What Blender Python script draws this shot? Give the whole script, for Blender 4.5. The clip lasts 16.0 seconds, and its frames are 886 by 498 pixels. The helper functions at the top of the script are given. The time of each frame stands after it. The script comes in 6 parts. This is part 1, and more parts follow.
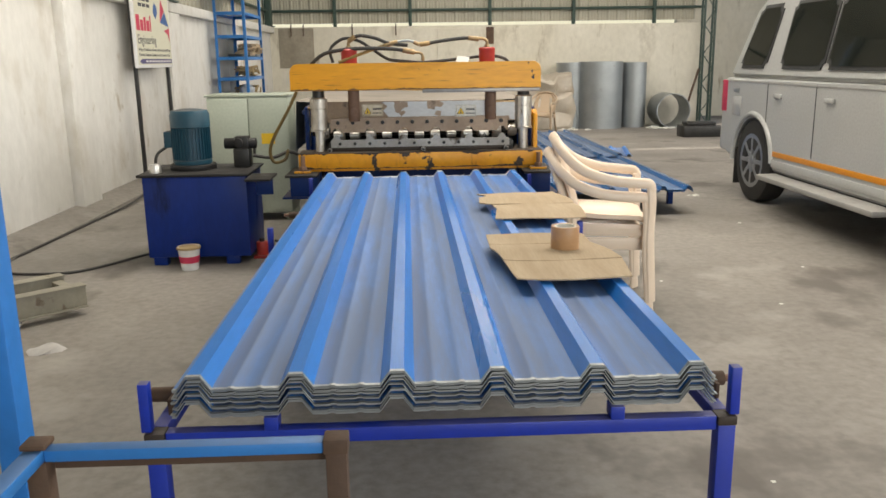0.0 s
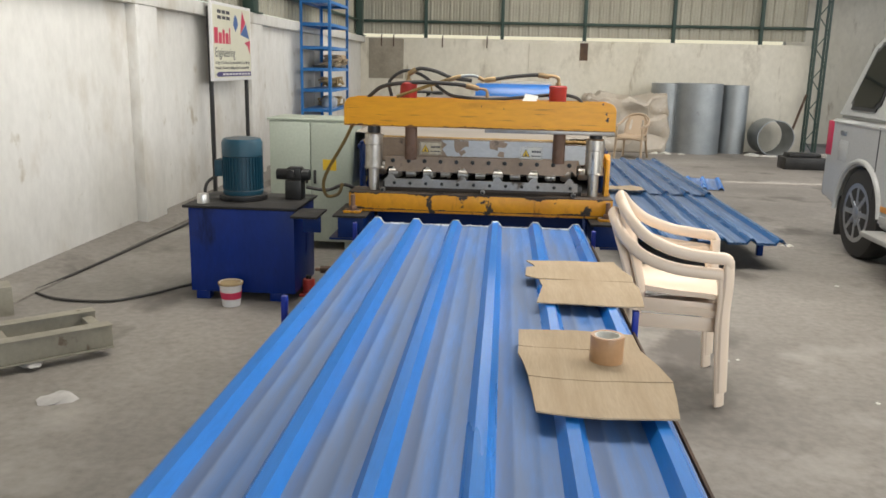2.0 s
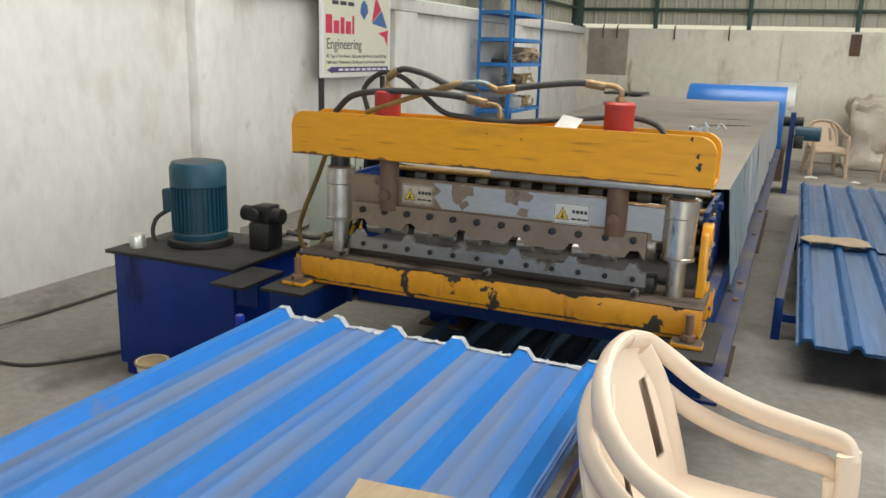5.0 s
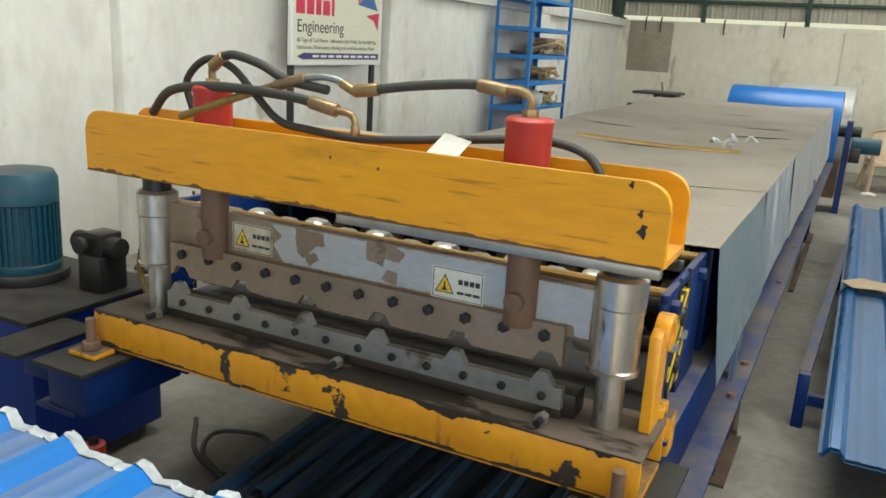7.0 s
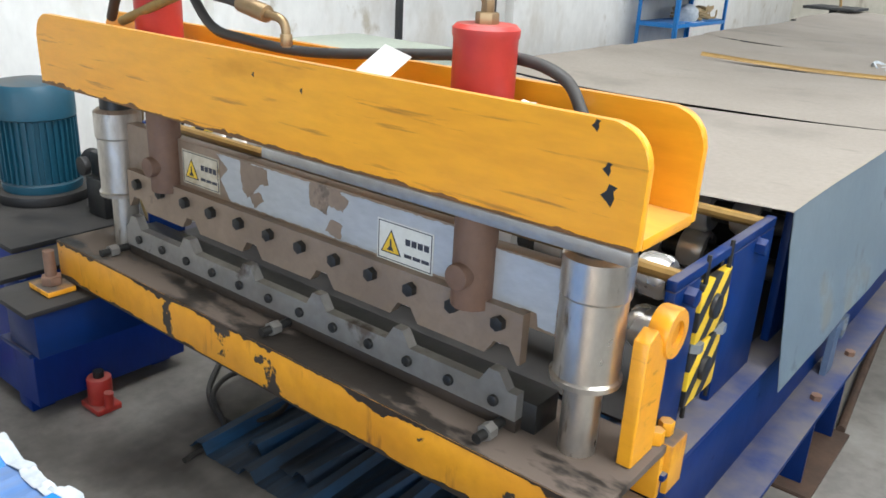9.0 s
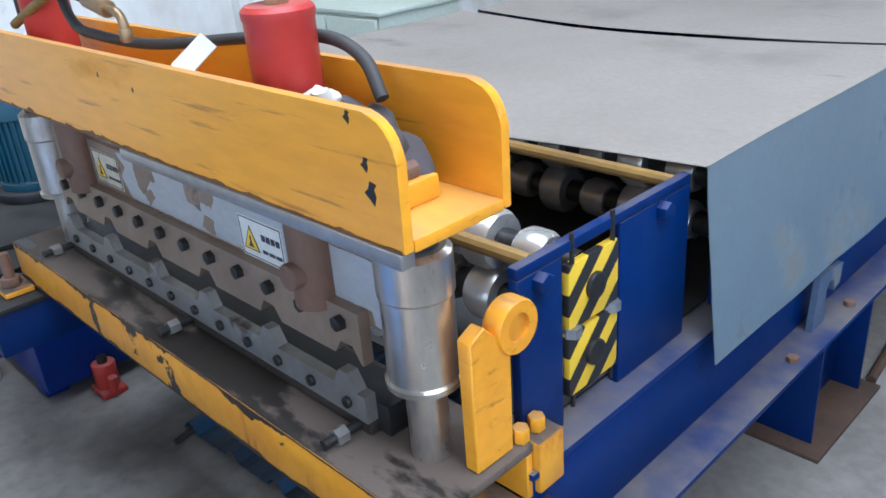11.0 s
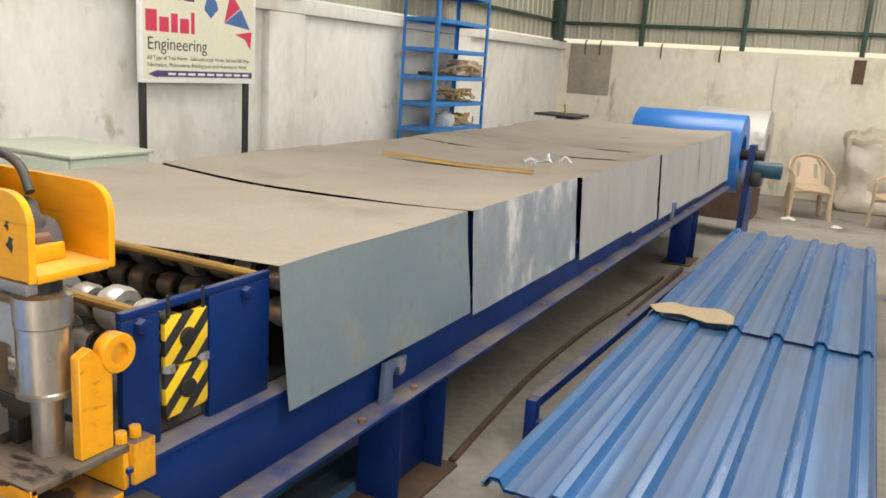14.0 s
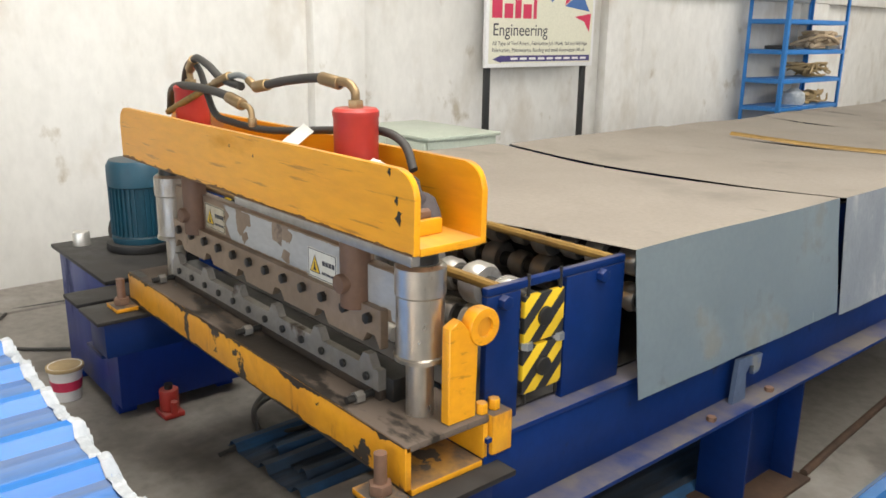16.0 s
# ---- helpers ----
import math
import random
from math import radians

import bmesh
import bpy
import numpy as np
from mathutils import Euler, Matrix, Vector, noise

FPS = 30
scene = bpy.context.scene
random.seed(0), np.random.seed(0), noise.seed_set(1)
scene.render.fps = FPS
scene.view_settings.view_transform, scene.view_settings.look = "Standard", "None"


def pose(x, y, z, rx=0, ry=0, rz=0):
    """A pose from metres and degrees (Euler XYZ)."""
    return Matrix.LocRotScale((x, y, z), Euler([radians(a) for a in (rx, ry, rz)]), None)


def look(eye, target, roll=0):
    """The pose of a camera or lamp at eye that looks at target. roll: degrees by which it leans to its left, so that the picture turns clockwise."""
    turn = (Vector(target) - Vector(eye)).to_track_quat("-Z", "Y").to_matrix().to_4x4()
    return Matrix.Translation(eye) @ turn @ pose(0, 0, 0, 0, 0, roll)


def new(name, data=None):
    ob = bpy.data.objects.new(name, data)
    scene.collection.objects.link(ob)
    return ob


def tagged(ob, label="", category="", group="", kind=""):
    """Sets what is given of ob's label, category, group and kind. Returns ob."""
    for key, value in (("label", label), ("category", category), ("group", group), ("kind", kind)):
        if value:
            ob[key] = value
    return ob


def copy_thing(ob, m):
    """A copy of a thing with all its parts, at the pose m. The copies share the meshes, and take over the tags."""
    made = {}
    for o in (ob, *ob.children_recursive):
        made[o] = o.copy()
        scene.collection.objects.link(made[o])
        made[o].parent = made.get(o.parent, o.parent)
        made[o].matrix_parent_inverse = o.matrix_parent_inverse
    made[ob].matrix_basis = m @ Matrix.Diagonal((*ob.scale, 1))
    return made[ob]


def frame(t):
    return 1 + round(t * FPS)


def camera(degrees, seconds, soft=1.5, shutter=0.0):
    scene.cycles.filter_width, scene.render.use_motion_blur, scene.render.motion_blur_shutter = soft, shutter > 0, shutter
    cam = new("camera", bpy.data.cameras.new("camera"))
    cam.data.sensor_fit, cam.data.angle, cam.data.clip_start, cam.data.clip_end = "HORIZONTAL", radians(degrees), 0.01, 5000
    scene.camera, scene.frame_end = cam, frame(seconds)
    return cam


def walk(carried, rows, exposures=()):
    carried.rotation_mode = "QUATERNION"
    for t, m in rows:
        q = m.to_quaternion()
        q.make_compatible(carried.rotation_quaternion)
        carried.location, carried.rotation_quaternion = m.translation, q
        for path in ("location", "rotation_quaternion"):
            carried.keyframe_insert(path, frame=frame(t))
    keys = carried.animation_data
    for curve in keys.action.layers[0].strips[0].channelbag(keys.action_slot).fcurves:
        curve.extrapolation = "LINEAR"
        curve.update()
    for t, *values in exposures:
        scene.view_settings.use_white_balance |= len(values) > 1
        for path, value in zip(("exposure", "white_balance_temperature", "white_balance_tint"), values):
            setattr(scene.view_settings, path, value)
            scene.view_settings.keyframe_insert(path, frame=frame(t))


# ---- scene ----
# ---------------------------------------------------------------- camera
cam = camera(57.3, 16.0, soft=1.6, shutter=0.0)
PATH = [
    (0, (-0.086, -4.700, 1.207), (-0.008, -2.754, 0.753), -0.8),
    (0.5, (-0.066, -4.650, 1.269), (-0.025, -2.698, 0.838), 0.1),
    (1, (-0.061, -4.550, 1.303), (0.014, -2.599, 0.868), 1.1),
    (1.5, (0.008, -4.400, 1.351), (0.048, -2.462, 0.857), -1.1),
    (2, (0.104, -4.280, 1.376), (-0.034, -2.335, 0.933), 1.3),
    (2.5, (0.264, -4.132, 1.434), (0.268, -2.179, 1.003), 2.8),
    (3, (0.471, -3.797, 1.433), (0.291, -1.848, 1.024), 1.2),
    (3.5, (0.689, -3.435, 1.415), (0.391, -1.511, 0.958), 2.7),
    (4, (0.812, -3.041, 1.431), (0.354, -1.143, 0.995), 2.3),
    (4.2, (0.847, -2.888, 1.419), (0.291, -1.018, 0.977), 1.4),
    (6.3, (0.944, -1.606, 1.426), (0.077, 0.118, 0.903), 2.2),
    (6.5, (0.962, -1.511, 1.418), (0.097, 0.21, 0.88), 1.5),
    (7, (0.974, -1.249, 1.42), (0.111, 0.484, 0.917), 3.4),
    (7.5, (0.967, -1.027, 1.413), (-0.053, 0.604, 0.864), 1.7),
    (8, (1.065, -0.891, 1.408), (-0.106, 0.637, 0.866), 3.6),
    (8.5, (1.096, -0.801, 1.402), (-0.107, 0.687, 0.82), 3.0),
    (9, (1.09, -0.692, 1.384), (-0.064, 0.78, 0.675), 3.0),
    (9.2, (1.064, -0.65, 1.438), (-0.02, 0.783, 0.558), 2.7),
    (11.3, (1.351, -0.321, 1.416), (0.007, 0.904, 0.582), -5.0),
    (11.5, (1.368, -0.337, 1.429), (0.087, 0.985, 0.647), -3.6),
    (12, (1.482, -0.404, 1.465), (0.337, 1.07, 0.748), 0.0),
    (12.5, (1.66, -0.458, 1.466), (0.55, 1.113, 0.919), 0.8),
    (13, (1.849, -0.499, 1.459), (0.846, 1.152, 0.943), 5.5),
    (13.5, (1.904, -0.576, 1.452), (1.004, 1.156, 1.016), 6.1),
    (14, (1.908, -0.67, 1.451), (1.027, 1.069, 1.002), 3.8),
    (14.5, (1.894, -0.685, 1.451), (0.931, 1.021, 1.049), 2.6),
    (15, (1.886, -0.705, 1.449), (0.731, 0.874, 1.03), 1.5),
    (15.5, (1.832, -0.689, 1.443), (0.481, 0.71, 0.978), 0.9),
    (16, (1.807, -0.686, 1.435), (0.335, 0.563, 0.915), 0.8),
]
walk(cam, [(t, look(eye, target, roll)) for t, eye, target, roll in PATH],
     exposures=[(0.0, -0.12, 7050, 10), (1.5, -0.16, 6700, 10), (4.0, -0.34, 6500, 10), (6.5, -0.26, 6500, 1), (8.0, -0.24, 6500, 1), (8.5, -0.19, 6300, 5), (9.0, 0.24, 5900, 8), (11.5, -0.14, 5050, 10), (12.0, -0.32, 5800, 10), (12.5, -0.52, 6550, 10), (13.0, -0.03, 6600, 8), (14.0, 0.07, 7000, 10), (16.0, 0.02, 6650, 10)])

# ---------------------------------------------------------------- world and light
world = bpy.data.worlds.new("daylight")
scene.world = world
world.use_nodes = True
wn = world.node_tree.nodes
sky = wn.new("ShaderNodeTexSky")
sky.sky_type, sky.sun_disc = "NISHITA", False
sky.sun_elevation, sky.sun_rotation = radians(55), radians(0)
wn["Background"].inputs["Strength"].default_value = 0.12
world.node_tree.links.new(sky.outputs[0], wn["Background"].inputs["Color"])


def lamp(name, kind, m, energy, color=(1, 1, 1), size=(1, 1), angle=0.5):
    data = bpy.data.lights.new(name, kind)
    data.energy, data.color = energy, color
    if kind == "AREA":
        data.shape, data.size, data.size_y = "RECTANGLE", size[0], size[1]
    else:
        data.angle = radians(angle)
    ob = new(name, data)
    ob.matrix_world = m
    return ob


lamp("sun", "SUN", look((0, 20, 28.6), (0, 0, 0)), 3.5, (1.0, 0.94, 0.85))
# daylight through the wide front entrance and the open long side
lamp("entrance_daylight", "AREA", look((3.7, -8.6, 2.6), (1.8, 2, 0.5)), 365, (0.95, 0.98, 1.0), (7.0, 4.4))
lamp("side_daylight", "AREA", look((9.2, 2.2, 3.0), (0, 3.5, 0.4)), 570, (1.0, 0.98, 0.96), (15.0, 2.9))
# added overhead fill just under the closed roof; no rooflight is known there
lamp("overhead_fill_front", "AREA", look((1.6, 0.5, 4.35), (1.4, 0.5, 0)), 385, (1.0, 0.98, 0.94), (2.0, 7.0))
lamp("overhead_fill_rear", "AREA", look((1.6, 8.6, 4.35), (1.4, 8.6, 0)), 290, (1.0, 0.98, 0.94), (2.0, 5.0))


# ---------------------------------------------------------------- materials
def material(name, a, b=None, scale=6.0, rough=0.6, metal=0.0, bump=0.15, fine=60.0, stretch=(1, 1, 1),
             wear=None, wear_scale=3.0, wear_at=0.62, wear_soft=0.05, dust=None, dust_amount=0.0, dust_below=None, dust_cover=(0.3, 0.62), rough_var=0.15,
             wear_rough=0.8, wear_metal=0.0, wear_stretch=None, grain_mix=0.5, scratch=None, scratch_stretch=(0.2, 1, 5), scratch_scale=9.0, scratch_at=0.60, gloss=0.5):
    """Two-scale varied surface: grain, large stains, worn patches and dust that has settled on level faces."""
    m = bpy.data.materials.new(name)
    m.use_nodes = True
    n, l = m.node_tree.nodes, m.node_tree.links
    bsdf = n["Principled BSDF"]
    bsdf.inputs["Specular IOR Level"].default_value = gloss
    coord = n.new("ShaderNodeTexCoord")

    def noise_at(sc, detail, st):
        mp = n.new("ShaderNodeMapping")
        mp.inputs["Scale"].default_value = st
        l.new(coord.outputs["Object"], mp.inputs["Vector"])
        tex = n.new("ShaderNodeTexNoise")
        tex.inputs["Scale"].default_value, tex.inputs["Detail"].default_value = sc, detail
        tex.inputs["Roughness"].default_value = 0.6
        l.new(mp.outputs[0], tex.inputs["Vector"])
        return tex.outputs["Fac"]

    def ramp(src, lo, hi):
        r = n.new("ShaderNodeMapRange")
        r.inputs["From Min"].default_value, r.inputs["From Max"].default_value = lo, hi
        l.new(src, r.inputs["Value"])
        return r.outputs[0]

    def mix(fac, ca, cb):
        x = n.new("ShaderNodeMix")
        x.data_type = "RGBA"
        l.new(fac, x.inputs["Factor"])
        for sock, c in ((x.inputs[6], ca), (x.inputs[7], cb)):
            if isinstance(c, tuple):
                sock.default_value = (*c, 1)
            else:
                l.new(c, sock)
        return x.outputs[2]

    b = b or tuple(v * 0.8 for v in a)
    large, grain = noise_at(scale, 4, stretch), noise_at(fine, 3, stretch)
    color = mix(ramp(large, 0.32, 0.68), a, b)
    color = mix(ramp(grain, 0.35, 0.35 + 0.55 / grain_mix), color, tuple(v * 0.72 for v in b))
    rough_src = n.new("ShaderNodeMapRange")
    rough_src.inputs["To Min"].default_value, rough_src.inputs["To Max"].default_value = max(rough - rough_var, 0.03), min(rough + rough_var, 1)
    l.new(large, rough_src.inputs["Value"])
    rough_out, metal_out = rough_src.outputs[0], None
    if wear:
        ws = noise_at(wear_scale, 6, wear_stretch or stretch)
        f = ramp(ws, wear_at, wear_at + wear_soft)
        color = mix(f, color, wear)
        rr = n.new("ShaderNodeMix")
        l.new(f, rr.inputs[0])
        l.new(rough_out, rr.inputs[2])
        rr.inputs[3].default_value = wear_rough
        rough_out = rr.outputs[0]
        if metal or wear_metal:
            mm = n.new("ShaderNodeMix")
            l.new(f, mm.inputs[0])
            mm.inputs[2].default_value, mm.inputs[3].default_value = metal, wear_metal
            metal_out = mm.outputs[0]
    if scratch:
        color = mix(ramp(noise_at(scratch_scale, 5, scratch_stretch), scratch_at, scratch_at + 0.10), color, scratch)
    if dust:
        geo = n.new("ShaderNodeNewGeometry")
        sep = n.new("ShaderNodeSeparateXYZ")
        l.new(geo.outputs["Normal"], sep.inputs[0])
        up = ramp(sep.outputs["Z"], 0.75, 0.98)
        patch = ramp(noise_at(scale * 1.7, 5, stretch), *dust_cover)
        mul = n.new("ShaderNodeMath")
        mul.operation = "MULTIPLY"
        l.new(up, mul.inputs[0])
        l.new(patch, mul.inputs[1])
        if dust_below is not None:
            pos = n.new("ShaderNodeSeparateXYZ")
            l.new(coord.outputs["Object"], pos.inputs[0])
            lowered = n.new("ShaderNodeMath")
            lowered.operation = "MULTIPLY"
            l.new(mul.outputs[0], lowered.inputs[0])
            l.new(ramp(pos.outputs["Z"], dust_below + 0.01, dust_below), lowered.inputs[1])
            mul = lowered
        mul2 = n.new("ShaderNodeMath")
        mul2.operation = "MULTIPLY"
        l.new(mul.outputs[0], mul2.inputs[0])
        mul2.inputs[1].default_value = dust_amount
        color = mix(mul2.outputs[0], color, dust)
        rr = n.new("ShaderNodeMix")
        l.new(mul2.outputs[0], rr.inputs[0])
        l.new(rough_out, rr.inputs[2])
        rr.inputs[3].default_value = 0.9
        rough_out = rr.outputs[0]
    l.new(color, bsdf.inputs["Base Color"])
    l.new(rough_out, bsdf.inputs["Roughness"])
    if metal_out:
        l.new(metal_out, bsdf.inputs["Metallic"])
    else:
        bsdf.inputs["Metallic"].default_value = metal
    if bump:
        bp = n.new("ShaderNodeBump")
        bp.inputs["Strength"].default_value, bp.inputs["Distance"].default_value = bump, 0.004
        l.new(grain, bp.inputs["Height"])
        l.new(bp.outputs[0], bsdf.inputs["Normal"])
    return m


M = {}
M["concrete"] = material("concrete_floor", (0.325, 0.295, 0.262), (0.20, 0.182, 0.162), 0.5, 0.62, 0, 0.2, 22, wear=(0.37, 0.345, 0.31), wear_scale=1.7, wear_at=0.56, wear_soft=0.2, wear_rough=0.8, rough_var=0.16, grain_mix=0.8, scratch=(0.135, 0.12, 0.105), scratch_stretch=(1, 0.8, 1), scratch_scale=1.3, scratch_at=0.55, gloss=0.3)
M["plaster"] = material("whitewashed_plaster", (0.73, 0.715, 0.68), (0.645, 0.625, 0.58), 0.9, 0.9, 0, 0.25, 14, wear=(0.50, 0.455, 0.385), wear_scale=1.9, wear_at=0.545, wear_soft=0.20, stretch=(1, 1, 0.55), grain_mix=0.45, scratch=(0.44, 0.39, 0.31), scratch_stretch=(1, 1, 0.75), scratch_scale=4.0, scratch_at=0.635)
M["plaster_back"] = material("old_limewash", (0.70, 0.66, 0.565), (0.58, 0.54, 0.44), 0.7, 0.9, 0, 0.25, 12, wear=(0.40, 0.36, 0.28), wear_scale=1.5, wear_at=0.57, wear_soft=0.2, stretch=(1, 1, 0.6), grain_mix=0.45, scratch=(0.36, 0.31, 0.23), scratch_stretch=(1, 1, 0.25), scratch_scale=3.5, scratch_at=0.62)
M["bare_render"] = material("bare_render", (0.34, 0.30, 0.24), (0.24, 0.21, 0.165), 3.0, 0.95, 0, 0.8, 22)
M["cladding"] = material("cladding_sheet", (0.42, 0.40, 0.32), (0.32, 0.30, 0.235), 0.7, 0.55, 0.0, 0.1, 30, stretch=(1, 1, 0.3))
M["green_steel"] = material("dark_green_paint", (0.035, 0.07, 0.055), (0.025, 0.05, 0.04), 4, 0.5, 0, 0.1, 40)
M["rust_steel"] = material("rusty_steel", (0.13, 0.075, 0.045), (0.085, 0.055, 0.04), 7, 0.75, 0.3, 0.4, 50)
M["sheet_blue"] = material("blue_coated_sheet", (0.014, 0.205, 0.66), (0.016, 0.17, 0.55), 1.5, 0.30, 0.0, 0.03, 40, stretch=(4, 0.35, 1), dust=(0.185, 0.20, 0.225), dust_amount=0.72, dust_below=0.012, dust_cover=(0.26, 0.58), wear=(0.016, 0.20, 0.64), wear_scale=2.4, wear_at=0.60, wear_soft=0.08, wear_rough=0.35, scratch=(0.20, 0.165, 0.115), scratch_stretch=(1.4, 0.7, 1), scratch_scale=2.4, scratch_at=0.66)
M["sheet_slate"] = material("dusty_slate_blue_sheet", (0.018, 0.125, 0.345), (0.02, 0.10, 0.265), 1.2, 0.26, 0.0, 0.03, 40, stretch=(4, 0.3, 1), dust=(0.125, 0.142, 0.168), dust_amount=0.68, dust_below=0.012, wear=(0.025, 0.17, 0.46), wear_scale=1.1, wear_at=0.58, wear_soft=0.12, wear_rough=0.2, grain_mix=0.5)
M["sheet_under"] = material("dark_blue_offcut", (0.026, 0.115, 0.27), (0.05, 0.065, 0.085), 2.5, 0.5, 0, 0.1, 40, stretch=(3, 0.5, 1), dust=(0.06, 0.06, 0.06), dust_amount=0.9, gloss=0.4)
M["zinc"] = material("galvanised_steel", (0.42, 0.44, 0.45), (0.33, 0.355, 0.365), 3.0, 0.42, 0.75, 0.08, 60, wear=(0.20, 0.20, 0.19), wear_scale=2.6, wear_at=0.66, wear_soft=0.06)
M["zinc_blue"] = material("blue_grey_galvanised_skirt", (0.26, 0.315, 0.34), (0.22, 0.27, 0.295), 2.2, 0.42, 0.45, 0.08, 60, wear=(0.17, 0.185, 0.185), wear_scale=4.5, wear_at=0.60, wear_soft=0.08, grain_mix=0.3, scratch=(0.42, 0.45, 0.46), scratch_stretch=(1, 1.5, 0.8), scratch_scale=8.0, scratch_at=0.66)
M["zinc_bloom"] = material("whitened_galvanised_skirt", (0.34, 0.36, 0.38), (0.26, 0.285, 0.31), 4.0, 0.5, 0.3, 0.1, 60, stretch=(1, 1.3, 0.8), wear=(0.54, 0.53, 0.51), wear_scale=5.0, wear_at=0.50, wear_soft=0.14, wear_rough=0.8)
M["zinc_warm"] = material("dull_galvanised_skirt", (0.44, 0.43, 0.41), (0.36, 0.35, 0.33), 2.0, 0.55, 0.25, 0.1, 60, stretch=(1, 2, 0.5), wear=(0.27, 0.25, 0.22), wear_scale=3.0, wear_at=0.66)
M["dusty_top"] = material("dust_covered_sheet", (0.31, 0.272, 0.23), (0.255, 0.222, 0.186), 1.3, 0.88, 0, 0.2, 70, wear=(0.19, 0.17, 0.145), wear_scale=2.6, wear_at=0.58, wear_soft=0.18, scratch=(0.17, 0.15, 0.13), scratch_stretch=(0.5, 1.6, 1), scratch_scale=5.0, scratch_at=0.64)
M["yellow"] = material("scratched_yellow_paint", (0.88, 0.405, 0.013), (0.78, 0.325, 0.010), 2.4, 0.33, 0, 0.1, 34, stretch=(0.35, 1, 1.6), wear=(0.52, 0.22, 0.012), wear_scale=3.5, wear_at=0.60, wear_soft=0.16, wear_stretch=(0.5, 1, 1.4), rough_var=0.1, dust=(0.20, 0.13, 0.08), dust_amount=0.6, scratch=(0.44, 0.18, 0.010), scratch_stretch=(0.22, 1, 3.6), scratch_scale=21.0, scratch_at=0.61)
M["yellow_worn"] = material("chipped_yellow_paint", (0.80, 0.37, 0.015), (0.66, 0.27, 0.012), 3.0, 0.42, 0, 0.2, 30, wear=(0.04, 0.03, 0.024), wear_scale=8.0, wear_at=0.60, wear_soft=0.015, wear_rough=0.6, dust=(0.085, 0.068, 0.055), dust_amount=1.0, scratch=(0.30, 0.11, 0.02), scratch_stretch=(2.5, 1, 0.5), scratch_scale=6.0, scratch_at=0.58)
M["table_grease"] = material("greasy_table_plate", (0.024, 0.02, 0.017), (0.045, 0.037, 0.03), 4.0, 0.40, 0.1, 0.2, 60, wear=(0.135, 0.105, 0.084), wear_scale=2.4, wear_at=0.46, wear_soft=0.03, wear_rough=0.9, wear_stretch=(0.7, 1.6, 1), gloss=0.22)
# machine blue with the bed's shade mixed into the colour
M["blue_paint_shaded"] = material("shade_darkened_blue_paint", (0.0032, 0.026, 0.145), (0.003, 0.019, 0.10), 3.0, 0.38, 0, 0.06, 40, wear=(0.02, 0.025, 0.06), wear_scale=5, wear_at=0.66, wear_soft=0.05, dust=(0.15, 0.13, 0.115), dust_amount=0.9, gloss=0.22)
M["hook_blue"] = material("worn_blue_grey_plate", (0.11, 0.15, 0.23), (0.07, 0.10, 0.17), 6.0, 0.5, 0.1, 0.1, 40, wear=(0.17, 0.18, 0.19), wear_scale=9, wear_at=0.60)
# the better lit tank's copy of the machine blue, kept brighter
M["blue_paint_lit"] = material("glossy_lit_blue_tank_paint", (0.0035, 0.030, 0.24), (0.003, 0.023, 0.17), 3.0, 0.34, 0, 0.06, 40, wear=(0.006, 0.012, 0.05), wear_scale=4, wear_at=0.60, wear_soft=0.12, stretch=(1.6, 1.6, 0.5), gloss=0.3)
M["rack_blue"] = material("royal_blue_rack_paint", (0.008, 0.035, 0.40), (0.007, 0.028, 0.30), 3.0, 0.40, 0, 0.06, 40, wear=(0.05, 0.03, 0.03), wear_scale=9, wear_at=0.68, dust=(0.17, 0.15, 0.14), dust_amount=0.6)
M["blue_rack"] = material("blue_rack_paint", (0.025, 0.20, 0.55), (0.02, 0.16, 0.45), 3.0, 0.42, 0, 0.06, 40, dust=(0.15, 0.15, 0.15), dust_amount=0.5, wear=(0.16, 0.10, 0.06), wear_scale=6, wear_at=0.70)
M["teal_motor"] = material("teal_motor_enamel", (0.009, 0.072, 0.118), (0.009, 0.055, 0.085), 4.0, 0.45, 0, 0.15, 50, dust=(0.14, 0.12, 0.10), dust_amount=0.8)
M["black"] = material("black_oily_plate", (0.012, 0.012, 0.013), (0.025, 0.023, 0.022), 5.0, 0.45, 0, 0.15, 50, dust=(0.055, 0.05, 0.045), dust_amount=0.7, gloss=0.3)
M["black_paint"] = material("black_paint", (0.018, 0.018, 0.018), (0.03, 0.03, 0.03), 8, 0.5, 0, 0.05, 60)
M["cabinet"] = material("pale_green_enamel", (0.44, 0.48, 0.40), (0.38, 0.42, 0.345), 1.5, 0.45, 0, 0.05, 60, wear=(0.30, 0.30, 0.25), wear_scale=3.0, wear_at=0.68)
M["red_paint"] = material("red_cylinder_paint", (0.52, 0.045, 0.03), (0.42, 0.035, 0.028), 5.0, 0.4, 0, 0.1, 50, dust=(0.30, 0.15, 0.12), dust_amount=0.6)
M["chrome"] = material("worn_bright_steel", (0.72, 0.70, 0.66), (0.58, 0.55, 0.50), 5.0, 0.30, 0.72, 0.05, 60, wear=(0.30, 0.24, 0.17), wear_scale=4, wear_at=0.64, wear_soft=0.10, wear_metal=0.4, wear_rough=0.6, grain_mix=0.3)
M["steel"] = material("ground_tool_steel", (0.36, 0.36, 0.355), (0.28, 0.275, 0.27), 4.0, 0.4, 0.85, 0.1, 60, wear=(0.15, 0.12, 0.095), wear_scale=3.0, wear_at=0.58, wear_soft=0.12, wear_metal=0.3, wear_rough=0.65)
